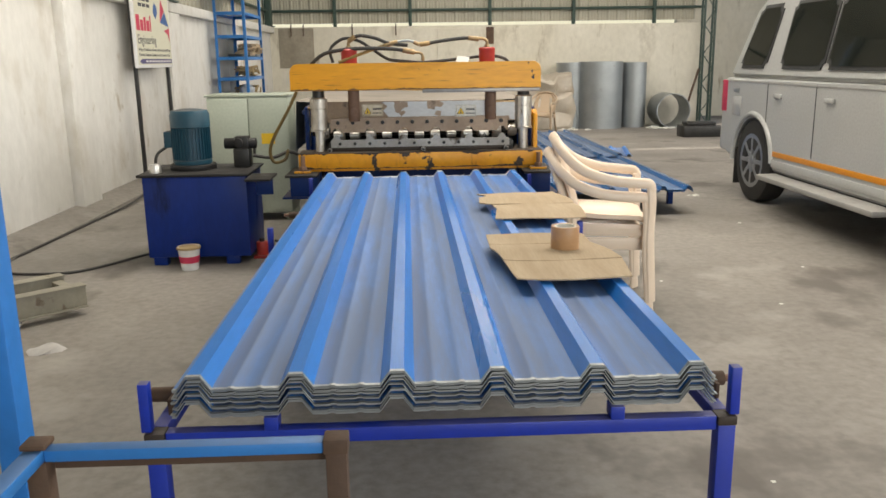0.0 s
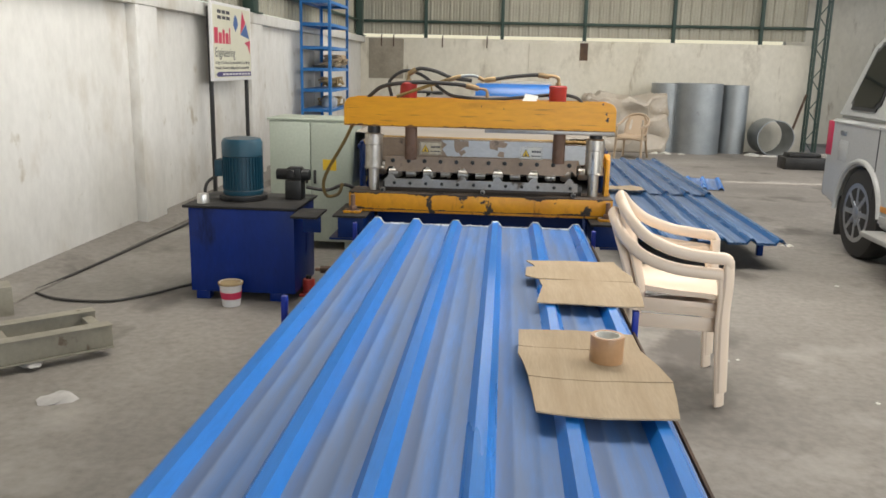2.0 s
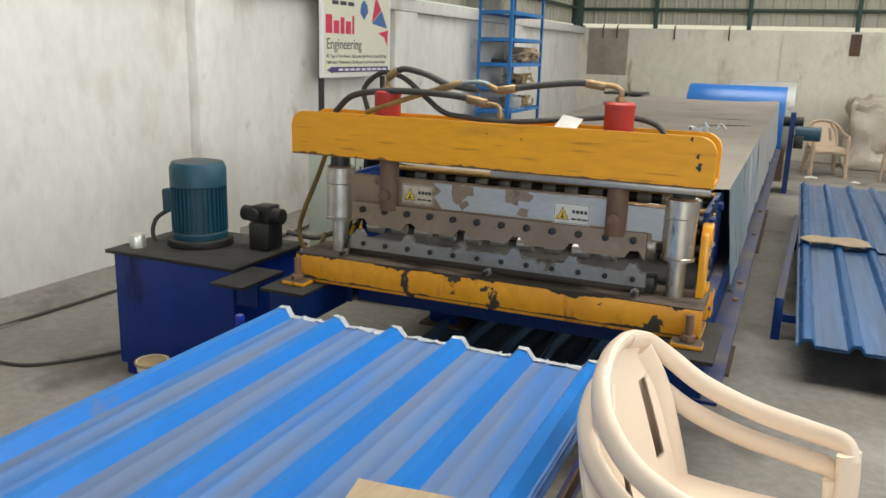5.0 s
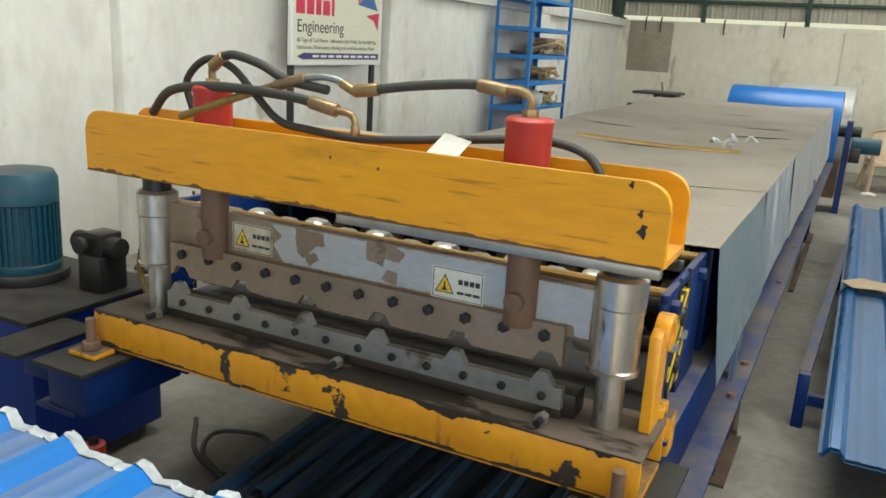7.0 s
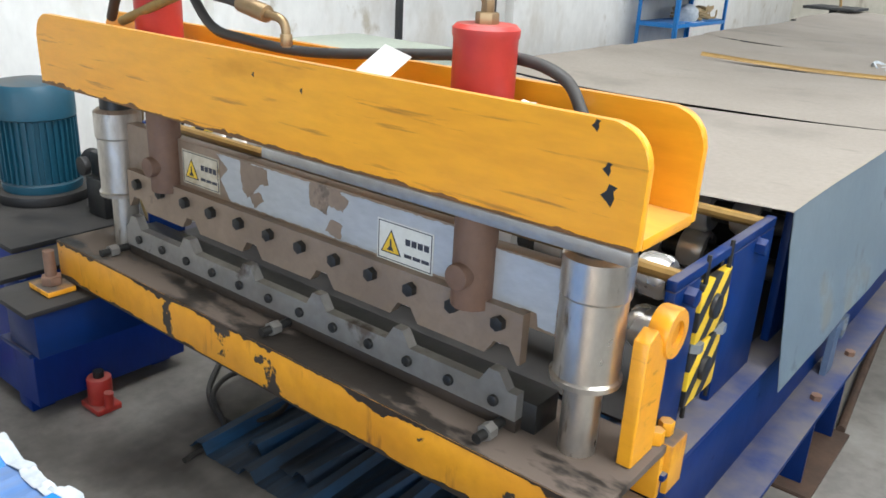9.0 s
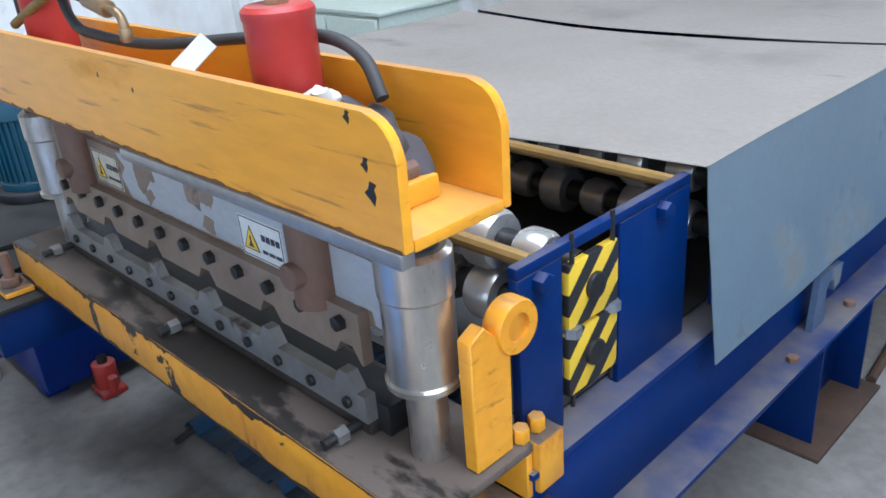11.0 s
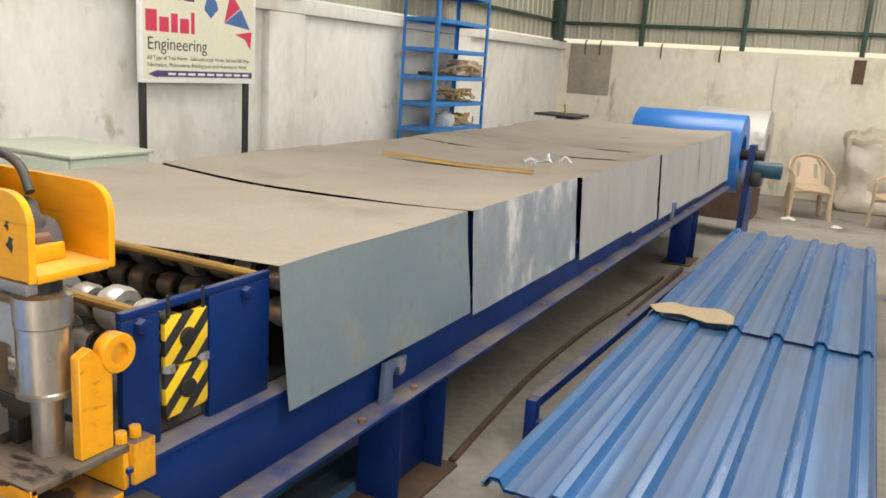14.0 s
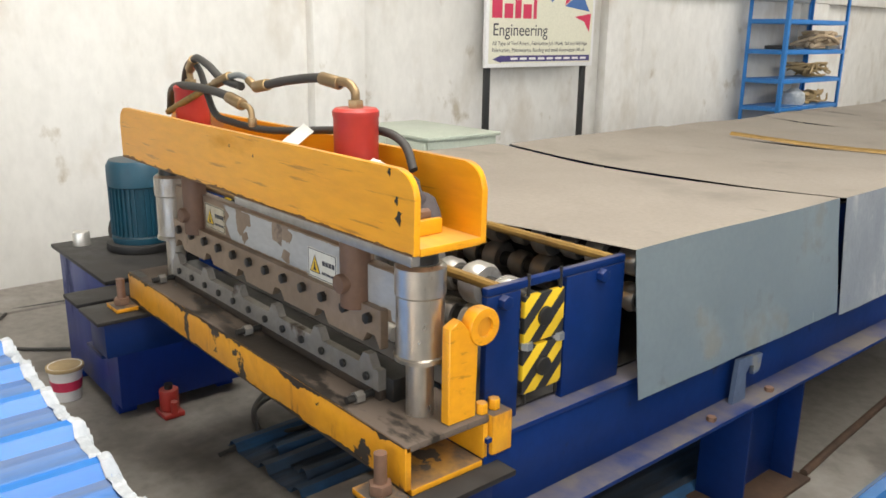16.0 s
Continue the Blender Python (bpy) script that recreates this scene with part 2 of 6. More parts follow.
M["plate_steel"] = material("brushed_ram_plate", (0.40, 0.395, 0.38), (0.30, 0.29, 0.275), 2.0, 0.42, 0.6, 0.08, 60, stretch=(0.5, 1, 1), wear=(0.215, 0.165, 0.12), wear_scale=3.2, wear_at=0.57, wear_soft=0.02, wear_metal=0.1, wear_rough=0.75)
M["die_brown"] = material("oily_brown_die_steel", (0.36, 0.265, 0.19), (0.26, 0.19, 0.135), 4.0, 0.42, 0.4, 0.15, 60, wear=(0.09, 0.07, 0.058), wear_scale=5, wear_at=0.64)
M["die_grey"] = material("grey_lower_blade", (0.42, 0.405, 0.38), (0.28, 0.26, 0.235), 5.0, 0.36, 0.6, 0.15, 60, wear=(0.10, 0.075, 0.058), wear_scale=4, wear_at=0.56, wear_metal=0.2)
M["sleeve_steel"] = material("stained_sleeve_steel", (0.72, 0.69, 0.63), (0.52, 0.48, 0.42), 6.0, 0.32, 0.92, 0.06, 60, stretch=(1, 1, 0.5), wear=(0.22, 0.155, 0.10), wear_scale=6.0, wear_at=0.53, wear_soft=0.16, wear_metal=0.4, wear_rough=0.6, wear_stretch=(1, 1, 0.4), scratch=(0.13, 0.09, 0.055), scratch_stretch=(2.5, 2.5, 0.6), scratch_scale=9.0, scratch_at=0.59)
M["film_grey"] = material("scuffed_grey_film", (0.56, 0.565, 0.56), (0.44, 0.445, 0.44), 3.0, 0.36, 0.3, 0.05, 60, stretch=(0.6, 1, 1.5), wear=(0.19, 0.165, 0.135), wear_scale=6.0, wear_at=0.62, wear_soft=0.1)
M["bare_dark"] = material("bare_blackened_steel", (0.03, 0.023, 0.018), (0.055, 0.038, 0.027), 12.0, 0.55, 0.2, 0.3, 60)
M["rust_edge"] = material("rust_stained_edge", (0.20, 0.085, 0.022), (0.10, 0.05, 0.02), 14.0, 0.6, 0, 0.2, 60)
M["paper_dirty"] = material("oil_stained_sticker", (0.66, 0.60, 0.47), (0.42, 0.34, 0.22), 14.0, 0.6, 0, 0.05, 60, wear=(0.30, 0.22, 0.12), wear_scale=22, wear_at=0.60, wear_soft=0.1)
M["plastic_tan"] = material("faded_tan_plastic", (0.47, 0.36, 0.25), (0.42, 0.31, 0.21), 1.2, 0.42, 0, 0.0, 50, grain_mix=0.1)
M["bolt"] = material("dark_bolt_steel", (0.05, 0.048, 0.045), (0.035, 0.034, 0.033), 9, 0.42, 0.6, 0.1, 80)
M["rust_pin"] = material("rusted_round_bar", (0.235, 0.13, 0.085), (0.165, 0.10, 0.07), 6, 0.65, 0.25, 0.3, 60)
M["hose"] = material("black_rubber_hose", (0.035, 0.033, 0.03), (0.055, 0.05, 0.045), 6, 0.62, 0, 0.15, 70)
M["hose_ochre"] = material("ochre_striped_hose", (0.30, 0.19, 0.045), (0.12, 0.085, 0.035), 6, 0.6, 0, 0.15, 70)
M["brass"] = material("dull_brass_fitting", (0.42, 0.29, 0.14), (0.30, 0.21, 0.12), 8, 0.42, 0.75, 0.1, 60)
M["ochre_rod"] = material("greased_ochre_rod", (0.33, 0.20, 0.05), (0.22, 0.13, 0.04), 6, 0.45, 0.2, 0.2, 60)
M["plastic"] = material("cream_plastic", (0.84, 0.69, 0.55), (0.80, 0.65, 0.51), 1.2, 0.33, 0, 0.0, 50, grain_mix=0.1)
M["cardboard"] = material("brown_cardboard", (0.47, 0.365, 0.245), (0.41, 0.31, 0.20), 3.0, 0.88, 0, 0.2, 30, stretch=(6, 0.6, 1))
M["tape"] = material("brown_parcel_tape", (0.46, 0.27, 0.14), (0.42, 0.24, 0.12), 5, 0.3, 0, 0.02, 60)
M["paper"] = material("white_paper", (0.74, 0.73, 0.68), (0.64, 0.62, 0.55), 5, 0.8, 0, 0.05, 60)
M["film"] = material("crumpled_white_film", (0.60, 0.625, 0.65), (0.36, 0.40, 0.44), 16, 0.4, 0, 0.3, 40)
M["sign_cream"] = material("printed_cream_vinyl", (0.72, 0.70, 0.56), (0.69, 0.67, 0.53), 1.5, 0.5, 0, 0.0, 60)
M["sign_white"] = material("white_sign_edge", (0.80, 0.79, 0.78), (0.74, 0.73, 0.72), 2, 0.5, 0, 0.0, 60)
M["ink_red"] = material("red_print", (0.62, 0.035, 0.10), (0.58, 0.03, 0.09), 5, 0.5, 0, 0, 60)
M["ink_dark"] = material("dark_print", (0.035, 0.035, 0.05), (0.03, 0.03, 0.04), 5, 0.5, 0, 0, 60)
M["ink_purple"] = material("purple_print", (0.06, 0.045, 0.17), (0.055, 0.04, 0.155), 5, 0.5, 0, 0, 60)
M["ink_blue"] = material("blue_print", (0.06, 0.15, 0.38), (0.05, 0.13, 0.34), 5, 0.5, 0, 0, 60)
M["label_yellow"] = material("warning_yellow", (0.80, 0.52, 0.03), (0.76, 0.48, 0.03), 5, 0.45, 0, 0, 60)
M["car_white"] = material("silver_white_car_paint", (0.52, 0.52, 0.505), (0.47, 0.47, 0.455), 1.0, 0.22, 0, 0.0, 60, rough_var=0.05, wear=(0.45, 0.42, 0.38), wear_scale=2.5, wear_at=0.66, wear_soft=0.2)
M["rubber"] = material("tyre_rubber", (0.022, 0.021, 0.02), (0.035, 0.033, 0.031), 5, 0.8, 0, 0.2, 50)
M["alloy"] = material("alloy_wheel", (0.45, 0.46, 0.47), (0.38, 0.39, 0.40), 4, 0.35, 0.8, 0.05, 60)
M["orange_stripe"] = material("orange_stripe", (0.78, 0.30, 0.02), (0.70, 0.27, 0.02), 3, 0.4, 0, 0, 60)
M["tarp"] = material("wrapping_film_over_cardboard", (0.40, 0.33, 0.25), (0.50, 0.45, 0.38), 3.2, 0.45, 0, 0.6, 12, wear=(0.62, 0.58, 0.52), wear_scale=4, wear_at=0.60, wear_soft=0.1)
M["olive_steel"] = material("dusty_olive_steel", (0.34, 0.315, 0.25), (0.24, 0.22, 0.175), 4.0, 0.7, 0.1, 0.2, 40, wear=(0.14, 0.105, 0.075), wear_scale=7, wear_at=0.64)
M["ladder_blue"] = material("bright_blue_paint", (0.012, 0.20, 0.62), (0.012, 0.16, 0.5), 3.0, 0.4, 0, 0.05, 40, wear=(0.2, 0.2, 0.2), wear_scale=14, wear_at=0.72)
M["blue_coil"] = material("blue_coil_sheet", (0.02, 0.16, 0.52), (0.018, 0.14, 0.45), 1.0, 0.35, 0, 0.02, 60)
M["rope"] = material("straw_rope", (0.42, 0.31, 0.16), (0.32, 0.23, 0.12), 9, 0.9, 0, 0.3, 60)
M["stone"] = material("pale_stone", (0.50, 0.48, 0.45), (0.40, 0.38, 0.36), 6, 0.9, 0, 0.5, 30)
M["rag"] = material("dark_cloth_rag", (0.085, 0.075, 0.075), (0.06, 0.052, 0.055), 7, 0.95, 0, 0.5, 50)


def glass_material():
    m = bpy.data.materials.new("dark_car_glass")
    m.use_nodes = True
    p = m.node_tree.nodes["Principled BSDF"]
    p.inputs["Base Color"].default_value = (0.04, 0.045, 0.04, 1)
    p.inputs["Roughness"].default_value = 0.04
    p.inputs["Transmission Weight"].default_value = 0.6
    return m


def hazard_material():
    m = bpy.data.materials.new("hazard_stripes")
    m.use_nodes = True
    n, l = m.node_tree.nodes, m.node_tree.links
    c = n.new("ShaderNodeTexCoord")
    s = n.new("ShaderNodeSeparateXYZ")
    l.new(c.outputs["Object"], s.inputs[0])
    add = n.new("ShaderNodeMath")
    add.operation = "SUBTRACT"
    l.new(s.outputs["Z"], add.inputs[0])
    l.new(s.outputs["Y"], add.inputs[1])
    fr = n.new("ShaderNodeMath")
    fr.operation = "PINGPONG"
    fr.inputs[1].default_value = 0.036
    l.new(add.outputs[0], fr.inputs[0])
    gt = n.new("ShaderNodeMath")
    gt.operation = "GREATER_THAN"
    gt.inputs[1].default_value = 0.018
    l.new(fr.outputs[0], gt.inputs[0])
    mx = n.new("ShaderNodeMix")
    mx.data_type = "RGBA"
    l.new(gt.outputs[0], mx.inputs[0])
    mx.inputs[6].default_value, mx.inputs[7].default_value = (0.75, 0.50, 0.02, 1), (0.02, 0.02, 0.02, 1)
    l.new(mx.outputs[2], n["Principled BSDF"].inputs["Base Color"])
    n["Principled BSDF"].inputs["Roughness"].default_value = 0.5
    return m


M["glass"] = glass_material()
M["hazard"] = hazard_material()


# ---------------------------------------------------------------- mesh helpers
def mesh_of(name, bm, mat, smooth=True):
    bmesh.ops.recalc_face_normals(bm, faces=bm.faces)
    me = bpy.data.meshes.new(name)
    bm.to_mesh(me)
    bm.free()
    me.materials.append(mat)
    if smooth:
        me.shade_smooth()
        me.set_sharp_from_angle(angle=radians(35))
    return me


def part(name, bm, mat, parent=None, label=""):
    ob = new(name, mesh_of(name, bm, M[mat]))
    if parent:
        ob.parent = parent
    if label:
        ob["label"] = label
    return ob


def thing(name, label, category, at=(0, 0, 0), turn=0, group="", kind="", tilt=(0, 0)):
    ob = new(name)
    ob.empty_display_size = 0.1
    ob.matrix_world = pose(*at, tilt[0], tilt[1], turn)
    return tagged(ob, label, category, group, kind)


def box(x0, x1, y0, y1, z0, z1, bevel=0.0, bm=None):
    own = bmesh.new()
    bmesh.ops.create_cube(own, size=1)
    bmesh.ops.scale(own, vec=(x1 - x0, y1 - y0, z1 - z0), verts=own.verts)
    bmesh.ops.translate(own, vec=((x0 + x1) / 2, (y0 + y1) / 2, (z0 + z1) / 2), verts=own.verts)
    if bevel:
        bmesh.ops.bevel(own, geom=own.edges[:], offset=bevel, segments=2, profile=0.5, affect="EDGES")
    return join(bm, own)


def join(bm, other):
    if bm is None:
        return other
    me = bpy.data.meshes.new("tmp")
    other.to_mesh(me)
    other.free()
    bm.from_mesh(me)
    bpy.data.meshes.remove(me)
    return bm


def rod(p0, p1, r, r2=None, seg=20, bm=None, bevel=0.0):
    p0, p1 = Vector(p0), Vector(p1)
    own = bmesh.new()
    bmesh.ops.create_cone(own, cap_ends=True, segments=seg, radius1=r, radius2=r if r2 is None else r2, depth=(p1 - p0).length)
    if bevel:
        rims = [e for e in own.edges if abs(e.verts[0].co.z - e.verts[1].co.z) < 1e-6]
        bmesh.ops.bevel(own, geom=rims, offset=bevel, segments=2, profile=0.5, affect="EDGES")
    q = (p1 - p0).to_track_quat("Z", "Y").to_matrix().to_4x4()
    bmesh.ops.transform(own, matrix=Matrix.Translation((p0 + p1) / 2) @ q, verts=own.verts)
    return join(bm, own)


def lathe(profile, at=(0, 0, 0), axis="Z", seg=32, bm=None):
    """A turned body from (radius, height) pairs."""
    own = bmesh.new()
    rings = []
    for r, h in profile:
        rings.append([own.verts.new((r * math.cos(2 * math.pi * k / seg), r * math.sin(2 * math.pi * k / seg), h)) for k in range(seg)])
    for a, b in zip(rings, rings[1:]):
        for k in range(seg):
            own.faces.new((a[k], a[(k + 1) % seg], b[(k + 1) % seg], b[k]))
    closed = profile[0] == profile[-1]
    for ring in () if closed else (rings[0], rings[-1]):
        if (ring[0].co.xy).length > 1e-4:
            own.faces.new(ring)
    bmesh.ops.remove_doubles(own, verts=own.verts, dist=1e-5)
    turn = {"Z": Matrix(), "X": Matrix.Rotation(radians(90), 4, "Y"), "Y": Matrix.Rotation(radians(-90), 4, "X")}[axis]
    bmesh.ops.transform(own, matrix=Matrix.Translation(at) @ turn, verts=own.verts)
    return join(bm, own)


def prism(poly, axis, a, b, bm=None, bevel=0.0):
    """A polygon pulled along an axis from a to b. poly: pairs in the two other axes, in x, y, z order."""
    own = bmesh.new()

    def at(u, v, w):
        return {"x": (w, u, v), "y": (u, w, v), "z": (u, v, w)}[axis]
    lo, hi = [own.verts.new(at(u, v, a)) for u, v in poly], [own.verts.new(at(u, v, b)) for u, v in poly]
    own.faces.new(lo)
    own.faces.new(list(reversed(hi)))
    for k in range(len(poly)):
        j = (k + 1) % len(poly)
        own.faces.new((lo[k], lo[j], hi[j], hi[k]))
    if bevel:
        bmesh.ops.bevel(own, geom=own.edges[:], offset=bevel, segments=1, affect="EDGES")
    return join(bm, own)


def curve_points(pts, steps=8):
    pts = [Vector(p) for p in pts]
    ext = [2 * pts[0] - pts[1], *pts, 2 * pts[-1] - pts[-2]]
    out = []
    for a, b, c, d in zip(ext, ext[1:], ext[2:], ext[3:]):
        for k in range(steps):
            t = k / steps
            out.append(0.5 * (2 * b + (c - a) * t + (2 * a - 5 * b + 4 * c - d) * t * t + (3 * b - a - 3 * c + d) * t ** 3))
    return out + [pts[-1]]


def tube(pts, r, seg=10, steps=8, bm=None, flat=1.0):
    """A round bar or hose along a smooth line."""
    line = curve_points(pts, steps)
    own = bmesh.new()
    rings, side = [], None
    for k, p in enumerate(line):
        way = (line[min(k + 1, len(line) - 1)] - line[max(k - 1, 0)]).normalized()
        if side is None:
            side = way.orthogonal().normalized()
        side = (side - way * side.dot(way)).normalized()
        up = way.cross(side)
        rings.append([own.verts.new(p + r * (side * math.cos(2 * math.pi * j / seg) + up * flat * math.sin(2 * math.pi * j / seg))) for j in range(seg)])
    for a, b in zip(rings, rings[1:]):
        for j in range(seg):
            own.faces.new((a[j], a[(j + 1) % seg], b[(j + 1) % seg], b[j]))
    own.faces.new(rings[0])
    own.faces.new(list(reversed(rings[-1])))
    return join(bm, own)


def ribbed(width_from, ribs, pitch, length, height=0.028, thick=0.0012, ny=1, wave=0.0, seed=0):
    """A trapezoidal roofing sheet: ribs along y, from y = 0 to length, pans at z = 0."""
    rnd = random.Random(seed)
    prof = [(-0.035, -0.002)]
    for k in range(ribs):
        c = k * pitch
        prof += [(c - 0.034, 0), (c - 0.014, height), (c + 0.014, height), (c + 0.034, 0)]
        if k < ribs - 1:
            for q in (0.36, 0.64):
                m = c + pitch * q
                prof += [(m - 0.008, 0), (m - 0.004, 0.0022), (m + 0.004, 0.0022), (m + 0.008, 0)]
    prof += [((ribs - 1) * pitch + 0.04, -0.002)]
    prof[0] = (-0.042, 0.0)
    own = bmesh.new()
    top, bot = [], []
    for j in range(ny + 1):
        y = length * j / ny
        w = [wave * rnd.uniform(-1, 1) for _ in prof] if wave else [0] * len(prof)
        top.append([own.verts.new((width_from + x, y, z + dz)) for (x, z), dz in zip(prof, w)])
        bot.append([own.verts.new((width_from + x, y, z + dz - thick)) for (x, z), dz in zip(prof, w)])
    for j in range(ny):
        for k in range(len(prof) - 1):
            own.faces.new((top[j][k], top[j][k + 1], top[j + 1][k + 1], top[j + 1][k]))
            own.faces.new((bot[j][k], bot[j + 1][k], bot[j + 1][k + 1], bot[j][k + 1]))
    for j, rows in ((0, 1), (ny, -1)):
        for k in range(len(prof) - 1):
            own.faces.new((top[j][k], bot[j][k], bot[j][k + 1], top[j][k + 1]))
    for k in (0, -1):
        for j in range(ny):
            own.faces.new((top[j][k], top[j + 1][k], bot[j + 1][k], bot[j][k]))
    return own


def text_mesh(body, size, bm=None, at=(0, 0)):
    cu = bpy.data.curves.new("lettering", "FONT")
    cu.body, cu.size, cu.extrude = body, size, 0.0006
    tmp = bpy.data.objects.new("lettering", cu)
    scene.collection.objects.link(tmp)
    me = bpy.data.meshes.new_from_object(tmp.evaluated_get(bpy.context.evaluated_depsgraph_get()))
    bpy.data.objects.remove(tmp)
    own = bmesh.new()
    own.from_mesh(me)
    bpy.data.meshes.remove(me)
    bmesh.ops.translate(own, vec=(at[0], at[1], 0), verts=own.verts)
    return join(bm, own)


def ground(y):
    """Height of the shop floor, which falls slightly towards the rear wall."""
    return -0.0205 * max(0.0, y - 2.0)


# ---------------------------------------------------------------- structure
def structure(name, bm, mat, label, category):
    return tagged(part(name, bm, mat), label, category, kind="structure")


def floor_sheet():
    bm = bmesh.new()
    ys, xs = (-70, -9, -4, 2, 12.7, 90), (-60, -3.1, 9, 90)
    grid = [[bm.verts.new((x, y, ground(min(y, 12.7)))) for x in xs] for y in ys]
    for a, b in zip(grid, grid[1:]):
        for k in range(len(xs) - 1):
            bm.faces.new((a[k], a[k + 1], b[k + 1], b[k]))
    return bm


structure("floor", floor_sheet(), "concrete", "worn dusty grey concrete workshop floor with stains", "floor")

WALL_X, WALL_Y = -2.89, 12.7
left = structure("wall_left", box(-3.1, WALL_X, -9, WALL_Y + 0.25, -0.3, 1.86, 0.004), "plaster", "whitewashed plastered block wall with shallow pillars", "wall")
for y0, y1 in ((-6.0, -5.5), (-2.0, -1.55), (2.12, 2.52), (5.05, 5.55), (8.55, 9.05)):
    part("pillar", box(WALL_X - 0.02, -2.805, y0, y1, -0.25, 1.789, 0.006), "plaster", left)
part("coping", box(-3.1, -2.795, -9, WALL_Y, 1.79, 1.91, 0.008), "plaster", left, "rough plaster ledge along the wall top")
part("plinth", prism([(WALL_X - 0.01, -0.3), (-2.60, -0.3), (-2.62, 0.012), (-2.70, 0.035), (WALL_X - 0.01, 0.06)], "y", -9, WALL_Y), "concrete", left, "low cement skirting along the wall foot")
back = structure("wall_back", box(WALL_X, 6.1, WALL_Y, WALL_Y + 0.25, -0.4, 1.90, 0.004), "plaster_back", "stained limewashed rear wall of the workshop", "wall")
part("raised_panel", box(0.55, 6.1, WALL_Y - 0.03, WALL_Y + 0.01, -0.3, 1.84, 0.005), "plaster_back", back)
part("bare_patch", box(-2.72, -2.0, WALL_Y - 0.012, WALL_Y + 0.01, 1.08, 1.88, 0.003), "bare_render", back, "patch of bare brown render")
part("bracket_plate", box(1.57, 1.73, WALL_Y - 0.05, WALL_Y - 0.035, 1.52, 1.86, 0.003), "rust_steel", back, "rusty steel bracket plate")


def cladding(name, length, z0, z1, place, label):
    n = int(length / 0.2)
    bm = ribbed(0, n, length / n, z1 - z0, height=0.022)
    ob = structure(name, bm, "cladding", label, "cladding")
    ob.matrix_world = place
    return ob


up = Matrix.Rotation(radians(90), 4, "X")
cladding("cladding_back", 9.0, 1.97, 4.5, Matrix.Translation((-2.85, WALL_Y + 0.1, 1.97)) @ up, "grey-beige ribbed steel cladding above the rear wall")
cladding("cladding_left", 21.5, 1.95, 4.5, Matrix.Translation((-2.98, -8.8, 1.95)) @ Matrix.Rotation(radians(90), 4, "Z") @ up, "grey-beige ribbed steel cladding above the side wall")
for z in (2.22, 3.3):
    structure("purlin_back", rod((-2.9, WALL_Y + 0.02, z), (6.2, WALL_Y + 0.02, z), 0.028, seg=12), "green_steel", "dark painted pipe purlin along the rear cladding", "purlin")
    structure("purlin_left", rod((-2.90, -8.8, z), (-2.90, WALL_Y, z), 0.028, seg=12), "green_steel", "dark painted pipe purlin along the side cladding", "purlin")
for x in (-1.55, 0.0, 1.65, 3.4, 5.1):
    pole = structure("cladding_post", box(x - 0.035, x + 0.035, WALL_Y - 0.02, WALL_Y + 0.05, 1.90, 4.5, 0.004), "green_steel", "dark painted post behind the rear cladding", "post")
for x in (-2.45, -2.2, -1.2, -0.3):
    structure("wall_hook", tube([(x, WALL_Y - 0.01, 1.95), (x, WALL_Y - 0.06, 1.9), (x, WALL_Y - 0.06, 1.72)], 0.012, 8), "rust_steel", "rusty steel hook hanging at the wall top", "hook")
for y in (5.28, 12.45):
    post = structure("column_left", box(-2.93, -2.80, y - 0.10, y + 0.10, 1.91, 4.5, 0.006), "green_steel", "dark green steel roof column standing on the wall", "column")
    part("base_plate", box(-2.96, -2.76, y - 0.14, y + 0.14, 1.905, 1.925, 0.003), "green_steel", post)


def lattice_column(x, y):
    col = tagged(new("column_right"), "dark lattice steel column at the end of the rear wall", "column", kind="structure")
    col.location = (x, y, -0.25)
    for dx in (-0.11, 0.11):
        for dy in (-0.08, 0.08):
            part("chord", box(dx - 0.02, dx + 0.02, dy - 0.02, dy + 0.02, 0, 4.7, 0.002), "green_steel", col)
    for k in range(15):
        s = 1 if k % 2 else -1
        part("lacing", rod((-0.11 * s, -0.08, 0.3 * k), (0.11 * s, -0.08, 0.3 * k + 0.3), 0.011, seg=8), "green_steel", col)


lattice_column(6.22, WALL_Y - 0.1)
structure("yard_wall", box(6.4, 16, 15.2, 15.4, -0.3, 3.2), "plaster_back", "weathered boundary wall across the yard", "wall")
# roof out of view; the slit left in it shapes the sun strip on the floor
structure("roof_front", box(-3.2, 8.6, -9.2, 10.20, 4.5, 4.52), "cladding", "sheet roof over the workshop", "roof")
structure("roof_rear", box(-3.2, 8.6, 10.36, 13.2, 4.5, 4.52), "cladding", "sheet roof over the workshop", "roof")
structure("roof_slit_infill", box(-3.2, 2.75, 10.20, 10.36, 4.5, 4.52), "cladding", "unseen roof infill bounding the sun slit", "roof")
structure("roof_slit_infill_side", box(5.9, 8.6, 10.20, 10.36, 4.5, 4.52), "cladding", "unseen roof infill bounding the sun slit", "roof")
structure("rear_gable", box(6.3, 8.6, 12.9, 13.0, 2.9, 4.5), "cladding", "sheet gable over the rear side opening", "wall")


# ---------------------------------------------------------------- roll forming machine
XC = -0.02          # middle of the machine
press = thing("shear_press", "yellow hydraulic shear press with chipped paint at the machine outlet", "shear press")


